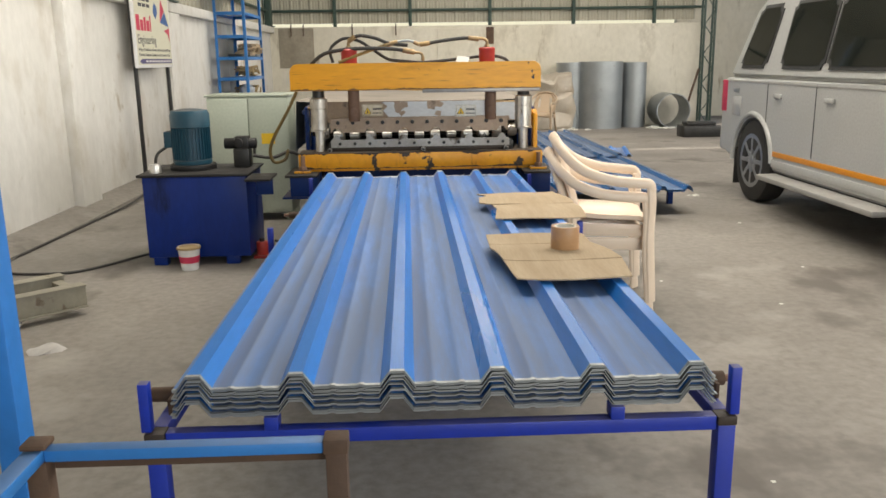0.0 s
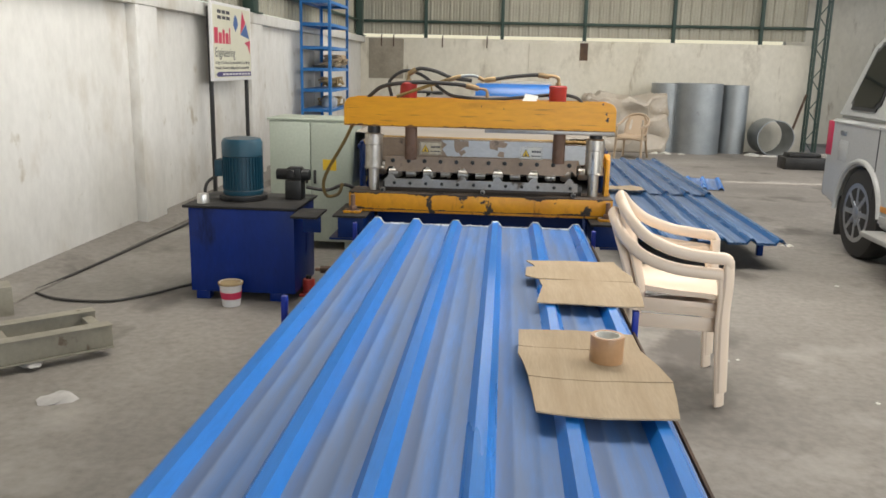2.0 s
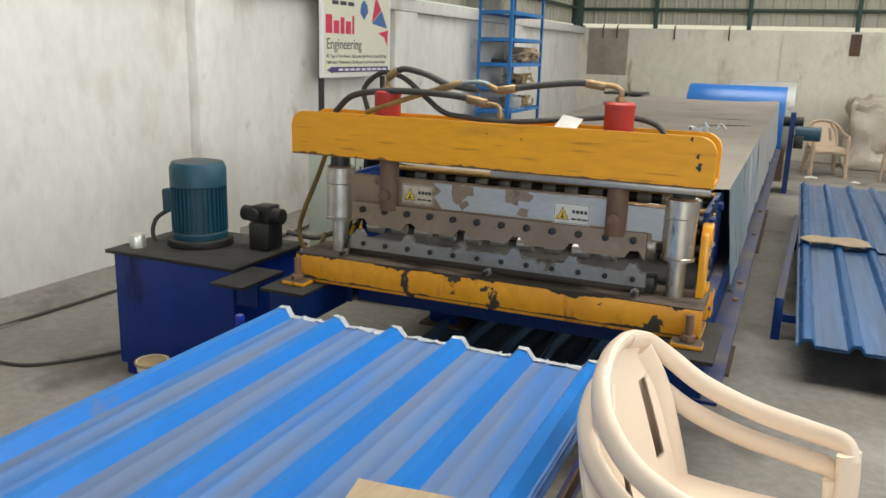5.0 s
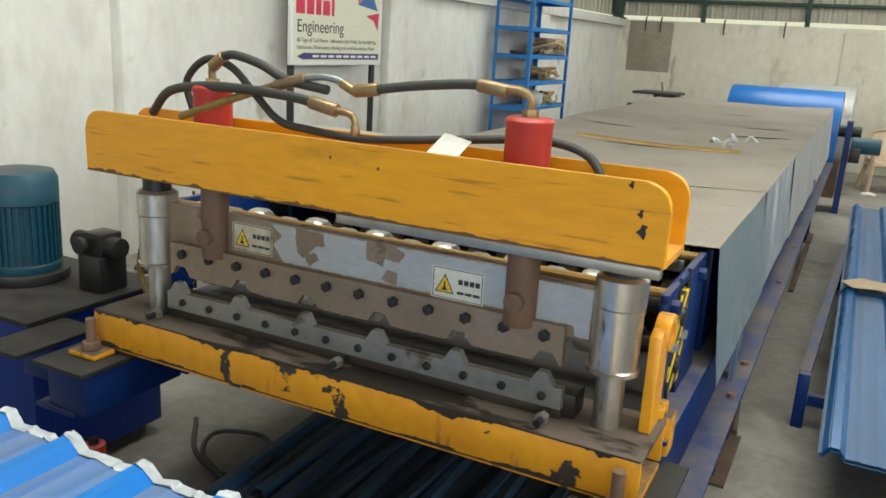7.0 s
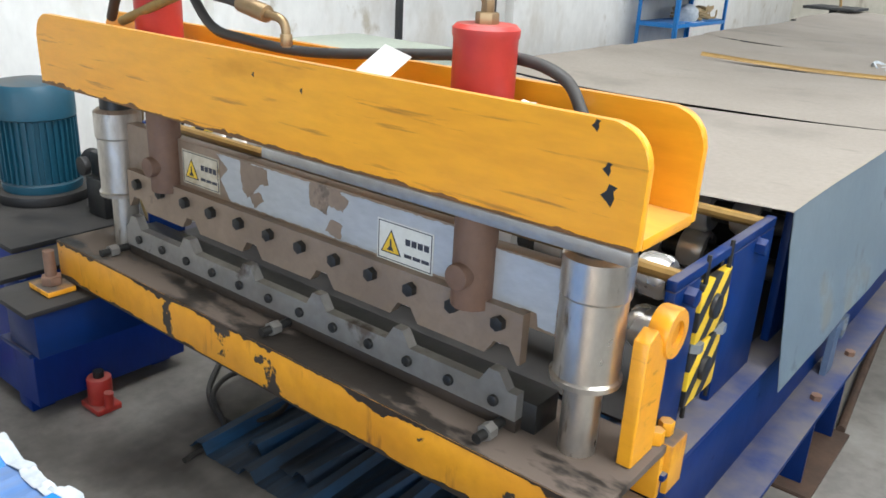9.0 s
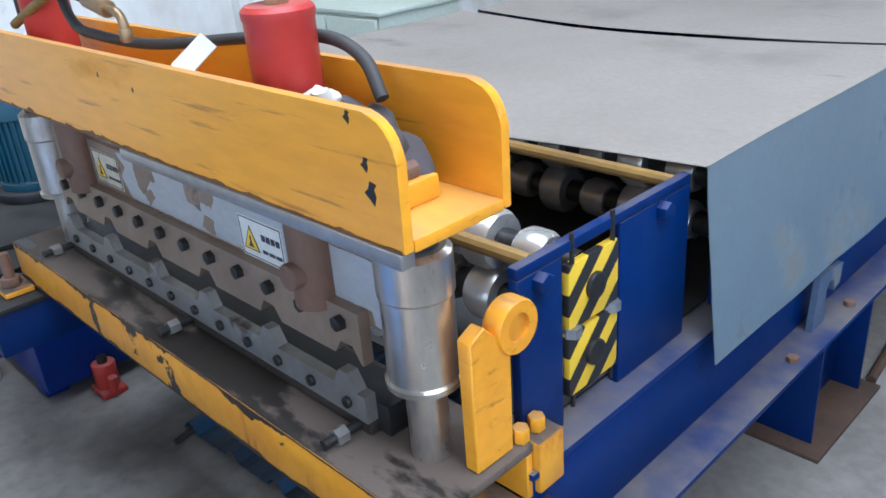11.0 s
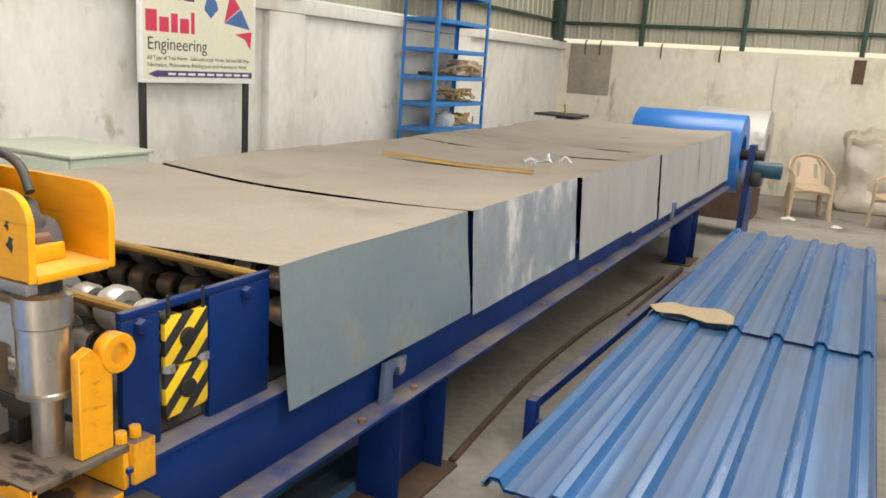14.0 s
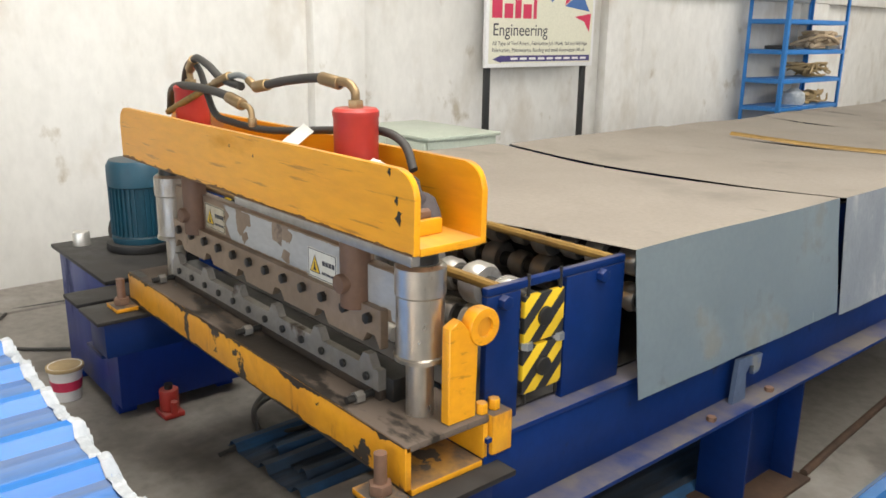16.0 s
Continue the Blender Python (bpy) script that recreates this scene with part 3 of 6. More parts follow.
def blade(z_edge, z_far, depth, x0, x1, foot, top, y0, y1):
    """A shear blade: a bar whose edge steps by depth at each rib, built in upright strips."""
    line = [(x0, z_edge)]
    for k in range(6):
        m = XC - 0.5 + 0.2 * k
        line += [(m - foot, z_edge), (m - top, z_edge + depth), (m + top, z_edge + depth), (m + foot, z_edge)]
    line.append((x1, z_edge))
    own = bmesh.new()
    cols = [[own.verts.new((x, y, zz)) for y in (y0, y1) for zz in (z, z_far)] for x, z in line]
    for p, q in zip(cols, cols[1:]):
        for a, bb in ((0, 1), (1, 3), (3, 2), (2, 0)):
            own.faces.new((p[a], p[bb], q[bb], q[a]))
    own.faces.new((cols[0][0], cols[0][2], cols[0][3], cols[0][1]))
    own.faces.new((cols[-1][0], cols[-1][1], cols[-1][3], cols[-1][2]))
    return own


# upper yoke: an open channel
def yoke_side(y0, y1):
    x0, x1, z0, z1, r = -0.775, 0.705, 1.040, 1.195, 0.05
    pts = [(x0, z0), (x1, z0)]
    pts += [(x1 - r + r * math.sin(a), z1 - r + r * math.cos(a)) for a in [math.radians(90 - 15 * k) for k in range(7)]]
    pts += [(x0 + r - r * math.sin(a), z1 - r + r * math.cos(a)) for a in [math.radians(15 * k) for k in range(7)]]
    return prism(pts, "y", y0, y1, bevel=0.002)


part("front_plate", yoke_side(0.182, 0.196), "yellow", press)
part("rear_plate", yoke_side(0.345, 0.359), "yellow", press)
part("web_plate", box(-0.775, 0.705, 0.1965, 0.3445, 1.038, 1.054, 0.002), "yellow", press)
part("repair_strip", box(0.0, 0.70, 0.178, 0.200, 1.020, 1.0395, 0.002), "die_grey", press, "dark scuffed steel strip under the yoke")
for x in (-0.60, 0.60):
    part("yoke_nut", box(x - 0.036, x + 0.036, 0.234, 0.306, 1.0545, 1.085, 0.003), "yellow", press)
    part("column_nut", rod((x, 0.27, 1.0855), (x, 0.27, 1.10), 0.03, seg=6, bevel=0.003), "rust_pin", press)
for x in (-0.43, 0.392):
    ram = part("ram_cylinder", lathe([(0.0, 1.0545), (0.047, 1.0545), (0.047, 1.258), (0.049, 1.262), (0.049, 1.272), (0.043, 1.278), (0.0, 1.278)], (x, 0.272, 0)), "red_paint", press, "red hydraulic cylinder")
    part("union", rod((x, 0.272, 1.276), (x, 0.272, 1.294), 0.017, seg=6, bevel=0.002), "brass", ram)
    part("elbow", tube([(x, 0.272, 1.292), (x, 0.270, 1.312), (x - 0.018 if x > 0 else x + 0.01, 0.268, 1.326), (x - 0.05 if x > 0 else x + 0.04, 0.266, 1.330 if x > 0 else 1.348)], 0.0095, 10), "brass", ram)
    rd = part("ram_rod", rod((x + 0.02, 0.252, 0.855), (x + 0.02, 0.252, 1.0375), 0.034, seg=24, bevel=0.002), "rust_pin", press, "rusty round ram bar")
    part("cross_pin", rod((x + 0.02, 0.205, 0.912), (x + 0.02, 0.26, 0.912), 0.021, seg=20, bevel=0.003), "rust_pin", rd)
# guide columns with sleeves
for x in (-0.622, 0.613):
    col = part("guide_column", rod((x, 0.27, 0.675), (x, 0.27, 1.037), 0.029, seg=28), "sleeve_steel", press, "bright guide column")
    part("sleeve", lathe([(0.0, 0.796), (0.053, 0.796), (0.054, 0.805), (0.0495, 0.808), (0.049, 0.93), (0.052, 0.934), (0.052, 0.99), (0.044, 0.997), (0.0, 0.997)], (x, 0.27, 0)), "sleeve_steel", col, "worn steel guide sleeve")
    part("collar", rod((x, 0.27, 0.997), (x, 0.27, 1.0375), 0.036, seg=24), "bolt", col)
# ram plate, upper and lower blades
part("ram_plate", box(-0.575, 0.428, 0.2622, 0.292, 0.845, 0.971, 0.002), "die_brown", press, "oily brown steel ram plate")
part("ram_plate", box(0.4285, 0.565, 0.2622, 0.292, 0.845, 0.957, 0.002), "die_brown", press)


def jagged(poly, seed, amp, step=0.006):
    """The outline of a torn scrap: each side broken into short uneven bits."""
    rnd = random.Random(seed)
    out = []
    for (xa, za), (xb, zb) in zip(poly, poly[1:] + poly[:1]):
        n = max(2, int(math.hypot(xb - xa, zb - za) / step))
        for k in range(n):
            a = amp if k else 0
            out.append((xa + (xb - xa) * k / n + rnd.uniform(-a, a), za + (zb - za) * k / n + rnd.uniform(-a, a)))
    return out


for k, pts in enumerate(([(-0.205, 0.876), (-0.235, 0.915), (-0.21, 0.94), (-0.245, 0.966), (0.385, 0.967), (0.382, 0.877)], [(0.432, 0.872), (0.433, 0.942), (0.444, 0.9545), (0.561, 0.953), (0.559, 0.850), (0.530, 0.852), (0.526, 0.873)])):
    part("protective_film", prism(jagged(pts, k, 0.0012), "y", 0.2612, 0.2621), "film_grey", press, "torn scuffed grey protective film")
for k, pts in enumerate(([(-0.165, 0.91), (-0.15, 0.895), (-0.11, 0.93), (-0.085, 0.935), (-0.09, 0.965), (-0.17, 0.968)], [(-0.13, 0.878), (-0.10, 0.90), (-0.115, 0.915), (-0.145, 0.905)], [(0.03, 0.925), (0.075, 0.915), (0.08, 0.935), (0.115, 0.93), (0.13, 0.955), (0.10, 0.968), (0.03, 0.966)], [(0.07, 0.885), (0.11, 0.878), (0.115, 0.905), (0.085, 0.91)])):
    part("torn_patch", prism(jagged(pts, 10 + k, 0.0022), "y", 0.2606, 0.2615), "die_brown", press, "bare brown steel where the film is torn")


def ragged_strip(x0, x1, z, rise, y0, y1, seed, base=0.003):
    """A strip of bare metal along an edge, with an uneven inner border."""
    own = bmesh.new()
    n = int((x1 - x0) / 0.005)
    cols = []
    for k in range(n + 1):
        x = x0 + (x1 - x0) * k / n
        v = noise.noise(Vector((x * 5, seed, 0))) + 0.45 * noise.noise(Vector((x * 21, seed, 3))) + 0.25 * noise.noise(Vector((x * 70, seed, 5)))
        h = math.copysign(base + abs(rise) * max(0.0, v + 0.05), rise)
        cols.append([own.verts.new(p) for p in ((x, y0, z), (x, y0, z + h), (x, y1, z + h), (x, y1, z))])
    for p, q in zip(cols, cols[1:]):
        for a in range(4):
            b = (a + 1) % 4
            own.faces.new((p[a], p[b], q[b], q[a]))
    own.faces.new(cols[0])
    own.faces.new(cols[-1][::-1])
    return own
part("upper_blade", blade(0.787, 0.872, 0.025, XC - 0.535, XC + 0.535, 0.031, 0.014, 0.243, 0.262), "die_brown", press, "oily brown notched blade")
part("lower_blade", blade(0.745, 0.699, 0.027, XC - 0.535, XC + 0.545, 0.027, 0.010, 0.229, 0.249), "die_grey", press, "grey toothed lower blade")
part("lower_anvil", box(XC - 0.55, XC + 0.57, 0.2495, 0.315, 0.676, 0.728, 0.002), "bolt", press)
part("blade_packing", box(XC - 0.535, XC + 0.545, 0.233, 0.249, 0.676, 0.6985, 0.001), "bare_dark", press)
for k in range(12):
    x = XC - 0.49 + k * 0.0895
    part("blade_bolt", rod((x, 0.231, 0.847), (x, 0.245, 0.847), 0.0125, seg=6, bevel=0.001), "bolt", press)
    part("blade_screw", rod((x + 0.01, 0.2215, 0.722), (x + 0.01, 0.2295, 0.722), 0.0095, seg=14, bevel=0.002), "bolt", press)
for x in (-0.56, 0.0, 0.50):
    adj = part("adjusting_screw", rod((x, 0.165, 0.688), (x, 0.232, 0.688), 0.0085, seg=12), "bolt", press)
    part("lock_nut", rod((x, 0.185, 0.688), (x, 0.205, 0.688), 0.014, seg=6), "die_grey", adj)
# lower table
part("table_plate", box(-0.745, 0.715, 0.156, 0.372, 0.660, 0.675, 0.002), "table_grease", press, "greasy brown table plate")
part("table_front", box(-0.745, 0.715, 0.154, 0.170, 0.580, 0.6735, 0.003), "yellow_worn", press, "chipped yellow table front")
part("table_rear", box(-0.745, 0.715, 0.356, 0.370, 0.580, 0.6595, 0.003), "yellow_worn", press)
part("table_floor", box(-0.745, 0.715, 0.1705, 0.3555, 0.565, 0.579, 0.002), "yellow_worn", press)
for x in (-0.715, 0.685):
    lug = part("lug", box(x - 0.05, x + 0.045, 0.085, 0.1535, 0.566, 0.580, 0.003), "yellow_worn", press)
    part("hold_down_bolt", rod((x, 0.118, 0.5805), (x, 0.118, 0.665), 0.013, seg=16), "rust_pin", lug)
    part("nut", rod((x, 0.118, 0.581), (x, 0.118, 0.603), 0.024, seg=6, bevel=0.002), "rust_pin", lug)
for x, z, s in ((0.652, 1.137, 0.008), (0.658, 1.106, 0.013), (0.10, 1.15, 0.004), (-0.02, 1.16, 0.004), (0.63, 1.187, 0.007)):
    part("paint_chip", prism([(x - s * 0.9, z - s * 0.3), (x - s * 0.2, z - s * 0.8), (x + s * 0.3, z - s * 1.3), (x + s * 0.6, z - s * 0.4), (x + s * 0.4, z + s * 0.2), (x + s * 0.8, z + s * 0.7), (x - s * 0.1, z + s * 0.9), (x - s * 0.3, z + s * 0.2)], "y", 0.1812, 0.1822), "bolt", press, "dark bare chip in the paint")
# side bracket with ring
for x in (0.690,):
    br = part("stop_bracket", prism([(0.272, 0.676), (0.345, 0.676), (0.348, 0.835), (0.336, 0.852), (0.300, 0.893), (0.272, 0.880)], "x", x - 0.012, x + 0.012, bevel=0.002), "yellow", press, "yellow stop bracket")
    part("ring", lathe([(0.021, -0.016), (0.038, -0.016), (0.040, -0.012), (0.040, 0.012), (0.038, 0.016), (0.021, 0.016), (0.021, -0.016)], (x, 0.362, 0.866), "X"), "yellow", br)
    part("ring_core", rod((x - 0.01, 0.362, 0.866), (x + 0.01, 0.362, 0.866), 0.0205, seg=24), "yellow_worn", br)
    for dy in (0.0, 0.035):
        part("foot_nut", rod((x + 0.008 * (1 if x > 0 else -1), 0.365 + dy, 0.6755), (x + 0.008 * (1 if x > 0 else -1), 0.365 + dy, 0.70), 0.013, seg=6, bevel=0.002), "yellow", br)
    part("foot", box(x - 0.03, x + 0.035, 0.373, 0.43, 0.585, 0.675, 0.004), "yellow_worn", br)


def warning_label(x, z, paper):
    lb = tagged(new("warning_label"), "white safety sticker with a yellow triangle on the press", "label")
    lb.location = (x, 0.2615, z)
    part("backing", box(-0.052, 0.072, -0.0012, 0, -0.036, 0.036), paper, lb)
    for x0, x1, z0, z1 in ((-0.049, 0.069, 0.032, 0.0335), (-0.049, 0.069, -0.0335, -0.032), (-0.049, -0.0475, -0.033, 0.033), (0.0675, 0.069, -0.033, 0.033)):
        part("border", box(x0, x1, -0.0018, -0.001, z0, z1), "ink_dark", lb)
    part("triangle", prism([(-0.043, -0.022), (0.003, -0.022), (-0.020, 0.021)], "y", -0.0017, -0.001), "ink_dark", lb)
    part("triangle_face", prism([(-0.039, -0.0195), (-0.001, -0.0195), (-0.020, 0.0165)], "y", -0.0023, -0.0016), "label_yellow", lb)
    part("pictogram", prism([(-0.028, -0.016), (-0.013, -0.016), (-0.018, -0.008), (-0.0185, 0.004), (-0.0215, 0.004), (-0.022, -0.008)], "y", -0.0029, -0.0022), "ink_dark", lb)
    for k in range(4):
        part("mark", box(0.012 + k * 0.0135, 0.0225 + k * 0.0135, -0.0018, -0.001, 0.002, 0.013), "ink_dark", lb)
    for k in range(3):
        part("mark", box(0.010 + k * 0.019, 0.026 + k * 0.019, -0.0018, -0.001, -0.020, -0.014), "ink_dark", lb)


warning_label(-0.31, 0.918, "paper_dirty")
warning_label(0.252, 0.908, "paper")
part("bare_edge", ragged_strip(-0.744, 0.714, 0.6745, -0.030, 0.1528, 0.1536, 2.0), "bare_dark", press, "blackened bare steel along the chipped edge")
part("bare_edge", ragged_strip(-0.744, 0.714, 0.581, 0.018, 0.1528, 0.1536, 9.0), "bare_dark", press)
part("rust_streak", ragged_strip(-0.773, 0.0, 1.0405, 0.022, 0.1806, 0.1815, 4.0), "rust_edge", press, "rust stain along the yoke edge")
part("rust_streak", ragged_strip(0.0, 0.70, 1.0405, 0.012, 0.1806, 0.1815, 7.0), "rust_edge", press)

# hoses on the yoke
def low_z(p):
    return (p[0], p[1], 1.2 + (p[2] - 1.2) * 0.80 if p[2] > 1.2 else p[2])


def hose(name, pts, r, mat, label, ends=()):
    ob = tagged(part(name, tube([low_z(p) for p in pts], r * 0.78, 12, 10), mat), label, "hose")
    ends = [(low_z(a), low_z(b)) for a, b in ends]
    for a, b in ends:
        part("ferrule", rod(a, b, r * 1.05, seg=14, bevel=0.001), "brass", ob)
    return ob


hose("hydraulic_hose", [(0.342, 0.266, 1.356), (0.27, 0.262, 1.366), (0.15, 0.258, 1.352), (0.06, 0.255, 1.335), (0.0, 0.255, 1.322)], 0.0135, "hose", "black rubber hydraulic hose running between the red cylinders", [((0.342, 0.266, 1.356), (0.28, 0.262, 1.366)), ((0.05, 0.255, 1.333), (-0.01, 0.255, 1.322))])
hose("hydraulic_hose", [(-0.39, 0.268, 1.386), (-0.35, 0.262, 1.392), (-0.27, 0.255, 1.372), (-0.19, 0.252, 1.335), (-0.08, 0.252, 1.318)], 0.0135, "hose", "black rubber hose arching from the red cylinder", [((-0.43, 0.272, 1.352), (-0.39, 0.268, 1.386))])
hose("hydraulic_hose", [(-0.53, 0.31, 1.20), (-0.54, 0.30, 1.30), (-0.46, 0.285, 1.372), (-0.37, 0.272, 1.355), (-0.28, 0.25, 1.285), (-0.20, 0.235, 1.222), (-0.12, 0.24, 1.205), (0.02, 0.27, 1.195), (0.22, 0.315, 1.215), (0.40, 0.325, 1.235), (0.50, 0.315, 1.215), (0.545, 0.305, 1.165)], 0.0118, "hose", "black rubber hose looping inside the yoke channel")
hose("hydraulic_hose", [(-0.66, 0.30, 1.19), (-0.58, 0.275, 1.262), (-0.46, 0.245, 1.292), (-0.33, 0.235, 1.30), (-0.16, 0.232, 1.292), (-0.05, 0.232, 1.27)], 0.0145, "hose", "black rubber hose with crimped brass end", [((-0.11, 0.232, 1.283), (-0.04, 0.232, 1.267))])
hose("hose_elbow", [(-0.04, 0.232, 1.267), (-0.008, 0.232, 1.262), (0.006, 0.232, 1.245), (0.008, 0.232, 1.205)], 0.010, "brass", "brass hose elbow dropping into the yoke", [((0.008, 0.232, 1.232), (0.008, 0.232, 1.208))])
hose("hydraulic_hose", [(-0.49, 0.225, 1.20), (-0.38, 0.235, 1.25), (-0.27, 0.245, 1.297), (-0.18, 0.25, 1.332)], 0.012, "hose_ochre", "ochre hydraulic hose leading to the tee joint", [((-0.22, 0.247, 1.316), (-0.14, 0.252, 1.345))])
hose("hose_elbow", [(-0.14, 0.252, 1.345), (-0.09, 0.252, 1.352), (-0.05, 0.254, 1.345), (-0.03, 0.255, 1.328)], 0.010, "zinc", "bent steel pipe joining the hoses", [((-0.045, 0.254, 1.34), (-0.01, 0.255, 1.32))])
hose("supply_hose", [(-0.77, 0.42, 1.03), (-0.83, 0.45, 0.92), (-0.93, 0.50, 0.76), (-0.97, 0.52, 0.66), (-0.95, 0.53, 0.585), (-0.88, 0.53, 0.60), (-0.86, 0.55, 0.66)], 0.013, "hose_ochre", "ochre hydraulic hose looping down beside the press")
hose("supply_hose", [(-1.10, 0.62, 0.62), (-0.98, 0.66, 0.60), (-0.88, 0.70, 0.63), (-0.80, 0.72, 0.60)], 0.014, "hose", "black supply hose from the power pack")
tag = tagged(part("paper_tag", box(-0.036, 0.036, -0.005, 0.058, 0.0, 0.0015), "paper"), "folded white paper tucked behind the yoke plate", "paper")
tag.matrix_world = pose(0.235, 0.2005, 1.190, 38, 8, -14)
rag = bmesh.new()
bmesh.ops.create_icosphere(rag, subdivisions=4, radius=1.0)
for v in rag.verts:
    c = v.co.copy()
    fold = 0.22 * noise.noise(c * 2.3) + 0.14 * math.sin(7 * c.x + 5 * c.y + 3 * noise.noise(c * 1.7)) * (1 - abs(c.z) * 0.5)
    c *= 1 + fold
    drop = 0.030 * (c.x + 0.4)
    v.co = Vector((0.545 + 0.075 * c.x, 0.282 + 0.050 * c.y, max(1.0560, 1.112 + 0.052 * c.z - drop)))
tagged(part("cloth_rag", rag, "rag"), "dark purplish-grey cloth rag draped over the yoke nut", "rag")
wad = bmesh.new()
bmesh.ops.create_icosphere(wad, subdivisions=3, radius=0.022)
for v in wad.verts:
    v.co *= 1 + 0.5 * noise.noise(v.co * 70)
    v.co += Vector((0.478, 0.262, 1.160))
tagged(part("cotton_wad", wad, "paper"), "wad of white cotton waste on the rag", "cotton waste")

# bed
bed = thing("machine_bed", "long deep-blue roll forming machine bed with steel rollers", "roll former")
BED_END = 7.75
for s in (-1, 1):
    x = s * 0.735 + XC

    def bar(xa, xb, y0, y1, z0, z1, bev=0.002):
        return box(min(xa, xb), max(xa, xb), y0, y1, z0, z1, bev)
    rail = part("bed_rail", bar(x, x - s * 0.012, 0.36, BED_END, 0.4355, 0.6145), "blue_paint_shaded", bed, "deep blue bed rail")
    part("top_flange", bar(x - s * 0.12, x + s * 0.008, 0.36, BED_END, 0.615, 0.627), "blue_paint_shaded", rail)
    part("bottom_flange", bar(x - s * 0.07, x + s * 0.078, 0.03, BED_END, 0.423, 0.435), "blue_paint_shaded", rail)
    nose = part("rail_nose", bar(x - s * 0.11, x + s * 0.03, 0.035, 0.359, 0.4355, 0.551, 0.003), "blue_paint_shaded", bed)
    part("nose_plate", bar(x - s * 0.13, x + s * 0.055, 0.01, 0.40, 0.5515, 0.5645, 0.002), "black", nose, "dusty steel mounting plate")
    part("rail_end", bar(x - s * 0.12, x - s * 0.0125, 0.372, 0.384, 0.4355, 0.6145), "blue_paint_shaded", rail)
    for y0, y1 in ((0.385, 0.482), (0.625, 0.83), (0.95, 1.5), (1.6, 2.4), (2.5, 3.4), (3.5, 4.4), (4.5, 5.4), (5.5, 6.4), (6.5, 7.4)):
        part("side_plate", bar(s * 0.705 + XC, s * 0.687 + XC, y0, y1, 0.6275, 0.916, 0.003), "blue_paint_shaded", bed)
    part("head_bar", bar(s * 0.705 + XC, s * 0.687 + XC, 0.385, 0.83, 0.9165, 0.935, 0.003), "blue_paint_shaded", bed)
    for y in (0.43, 0.74):
        part("head_bolt", rod((s * 0.695 + XC, y, 0.90), (s * 0.723 + XC, y, 0.90), 0.016, seg=6, bevel=0.002), "blue_paint_shaded", bed)
    for y in (1.335, 5.3):
        part("lifting_hook", prism([(y - 0.055, 0.4355), (y - 0.042, 0.565), (y + 0.085, 0.555), (y + 0.075, 0.505), (y + 0.045, 0.50), (y + 0.042, 0.528), (y + 0.018, 0.535), (y + 0.002, 0.515), (y + 0.012, 0.4355)], "x", x + s * 0.02, x + s * 0.034), "hook_blue", bed, "worn blue-grey lifting hook plate")
    for y in (1.15, 1.45, 2.6, 3.4):
        part("flange_bolt", rod((x + s * 0.05, y, 0.4345), (x + s * 0.05, y, 0.447), 0.013, seg=6), "rust_pin", bed)
    for y in (1.61, 6.35):
        z = ground(y)
        leg = part("bed_leg", bar(x - s * 0.075, x - s * 0.065, y - 0.15, y + 0.15, z + 0.014, 0.4225, 0.001), "blue_paint_shaded", bed)
        for dy in (-0.156, 0.156):
            part("leg_flange", bar(x - s * 0.15, x + s * 0.01, y + dy - 0.005, y + dy + 0.005, z + 0.014, 0.4225, 0.001), "blue_paint_shaded", leg)
        part("foot_plate", bar(x - s * 0.19, x + s * 0.05, y - 0.21, y + 0.21, z, z + 0.013, 0.002), "rust_steel", leg)
for k in range(14):
    y = 0.555 + k * 0.45
    for z in (0.865, 0.765):
        sh = part("roller_shaft", rod((XC - 0.68, y, z), (XC + 0.68, y, z), 0.024, seg=14), "bolt", bed)
        if k > 2:
            continue
        for j in range(13):
            xr = XC - 0.6 + j * 0.1
            rr = 0.052 if j % 2 else 0.040
            part("forming_roll", lathe([(0.02, -0.028), (rr - 0.006, -0.028), (rr, -0.016), (rr, 0.016), (rr - 0.006, 0.028), (0.02, 0.028)], (xr, y, z), "X", 24), "chrome" if j > 10 or (j % 2 and k == 0) else "die_grey", sh)
for y in (0.43, 0.80):
    part("cross_rod", rod((XC - 0.69, y, 0.925), (XC + 0.69, y, 0.925), 0.012, seg=10), "ochre_rod", bed, "greased ochre cross rod")
# added unseen black plate that keeps floor bounce out of the roller space
part("bounce_block_plate", box(XC - 0.68, XC + 0.68, 0.45, 7.7, 0.6285, 0.634, 0.001), "black", bed)
part("outlet_bar", box(XC - 0.60, XC + 0.60, 0.40, 0.42, 0.44, 0.56, 0.003), "blue_paint_shaded", bed)
for k in range(1, 11):
    xr = XC - 0.6 + k * 0.1
    part("outlet_roll", lathe([(0.0, -0.03), (0.026 if k % 2 else 0.020, -0.028), (0.026 if k % 2 else 0.020, 0.028), (0.0, 0.03)], (xr, 0.365, 0.760), "X", 18), "chrome", bed)
for x0, x1 in ((-1.05, -0.90),):
    br = part("side_platform", box(x0, x1, 0.03, 0.30, 0.532, 0.545, 0.002), "black", bed, "dark steel platform plate")
    part("platform_web", box(x0 + 0.05, x1, 0.12, 0.14, 0.44, 0.531, 0.003), "blue_paint_shaded", bed)
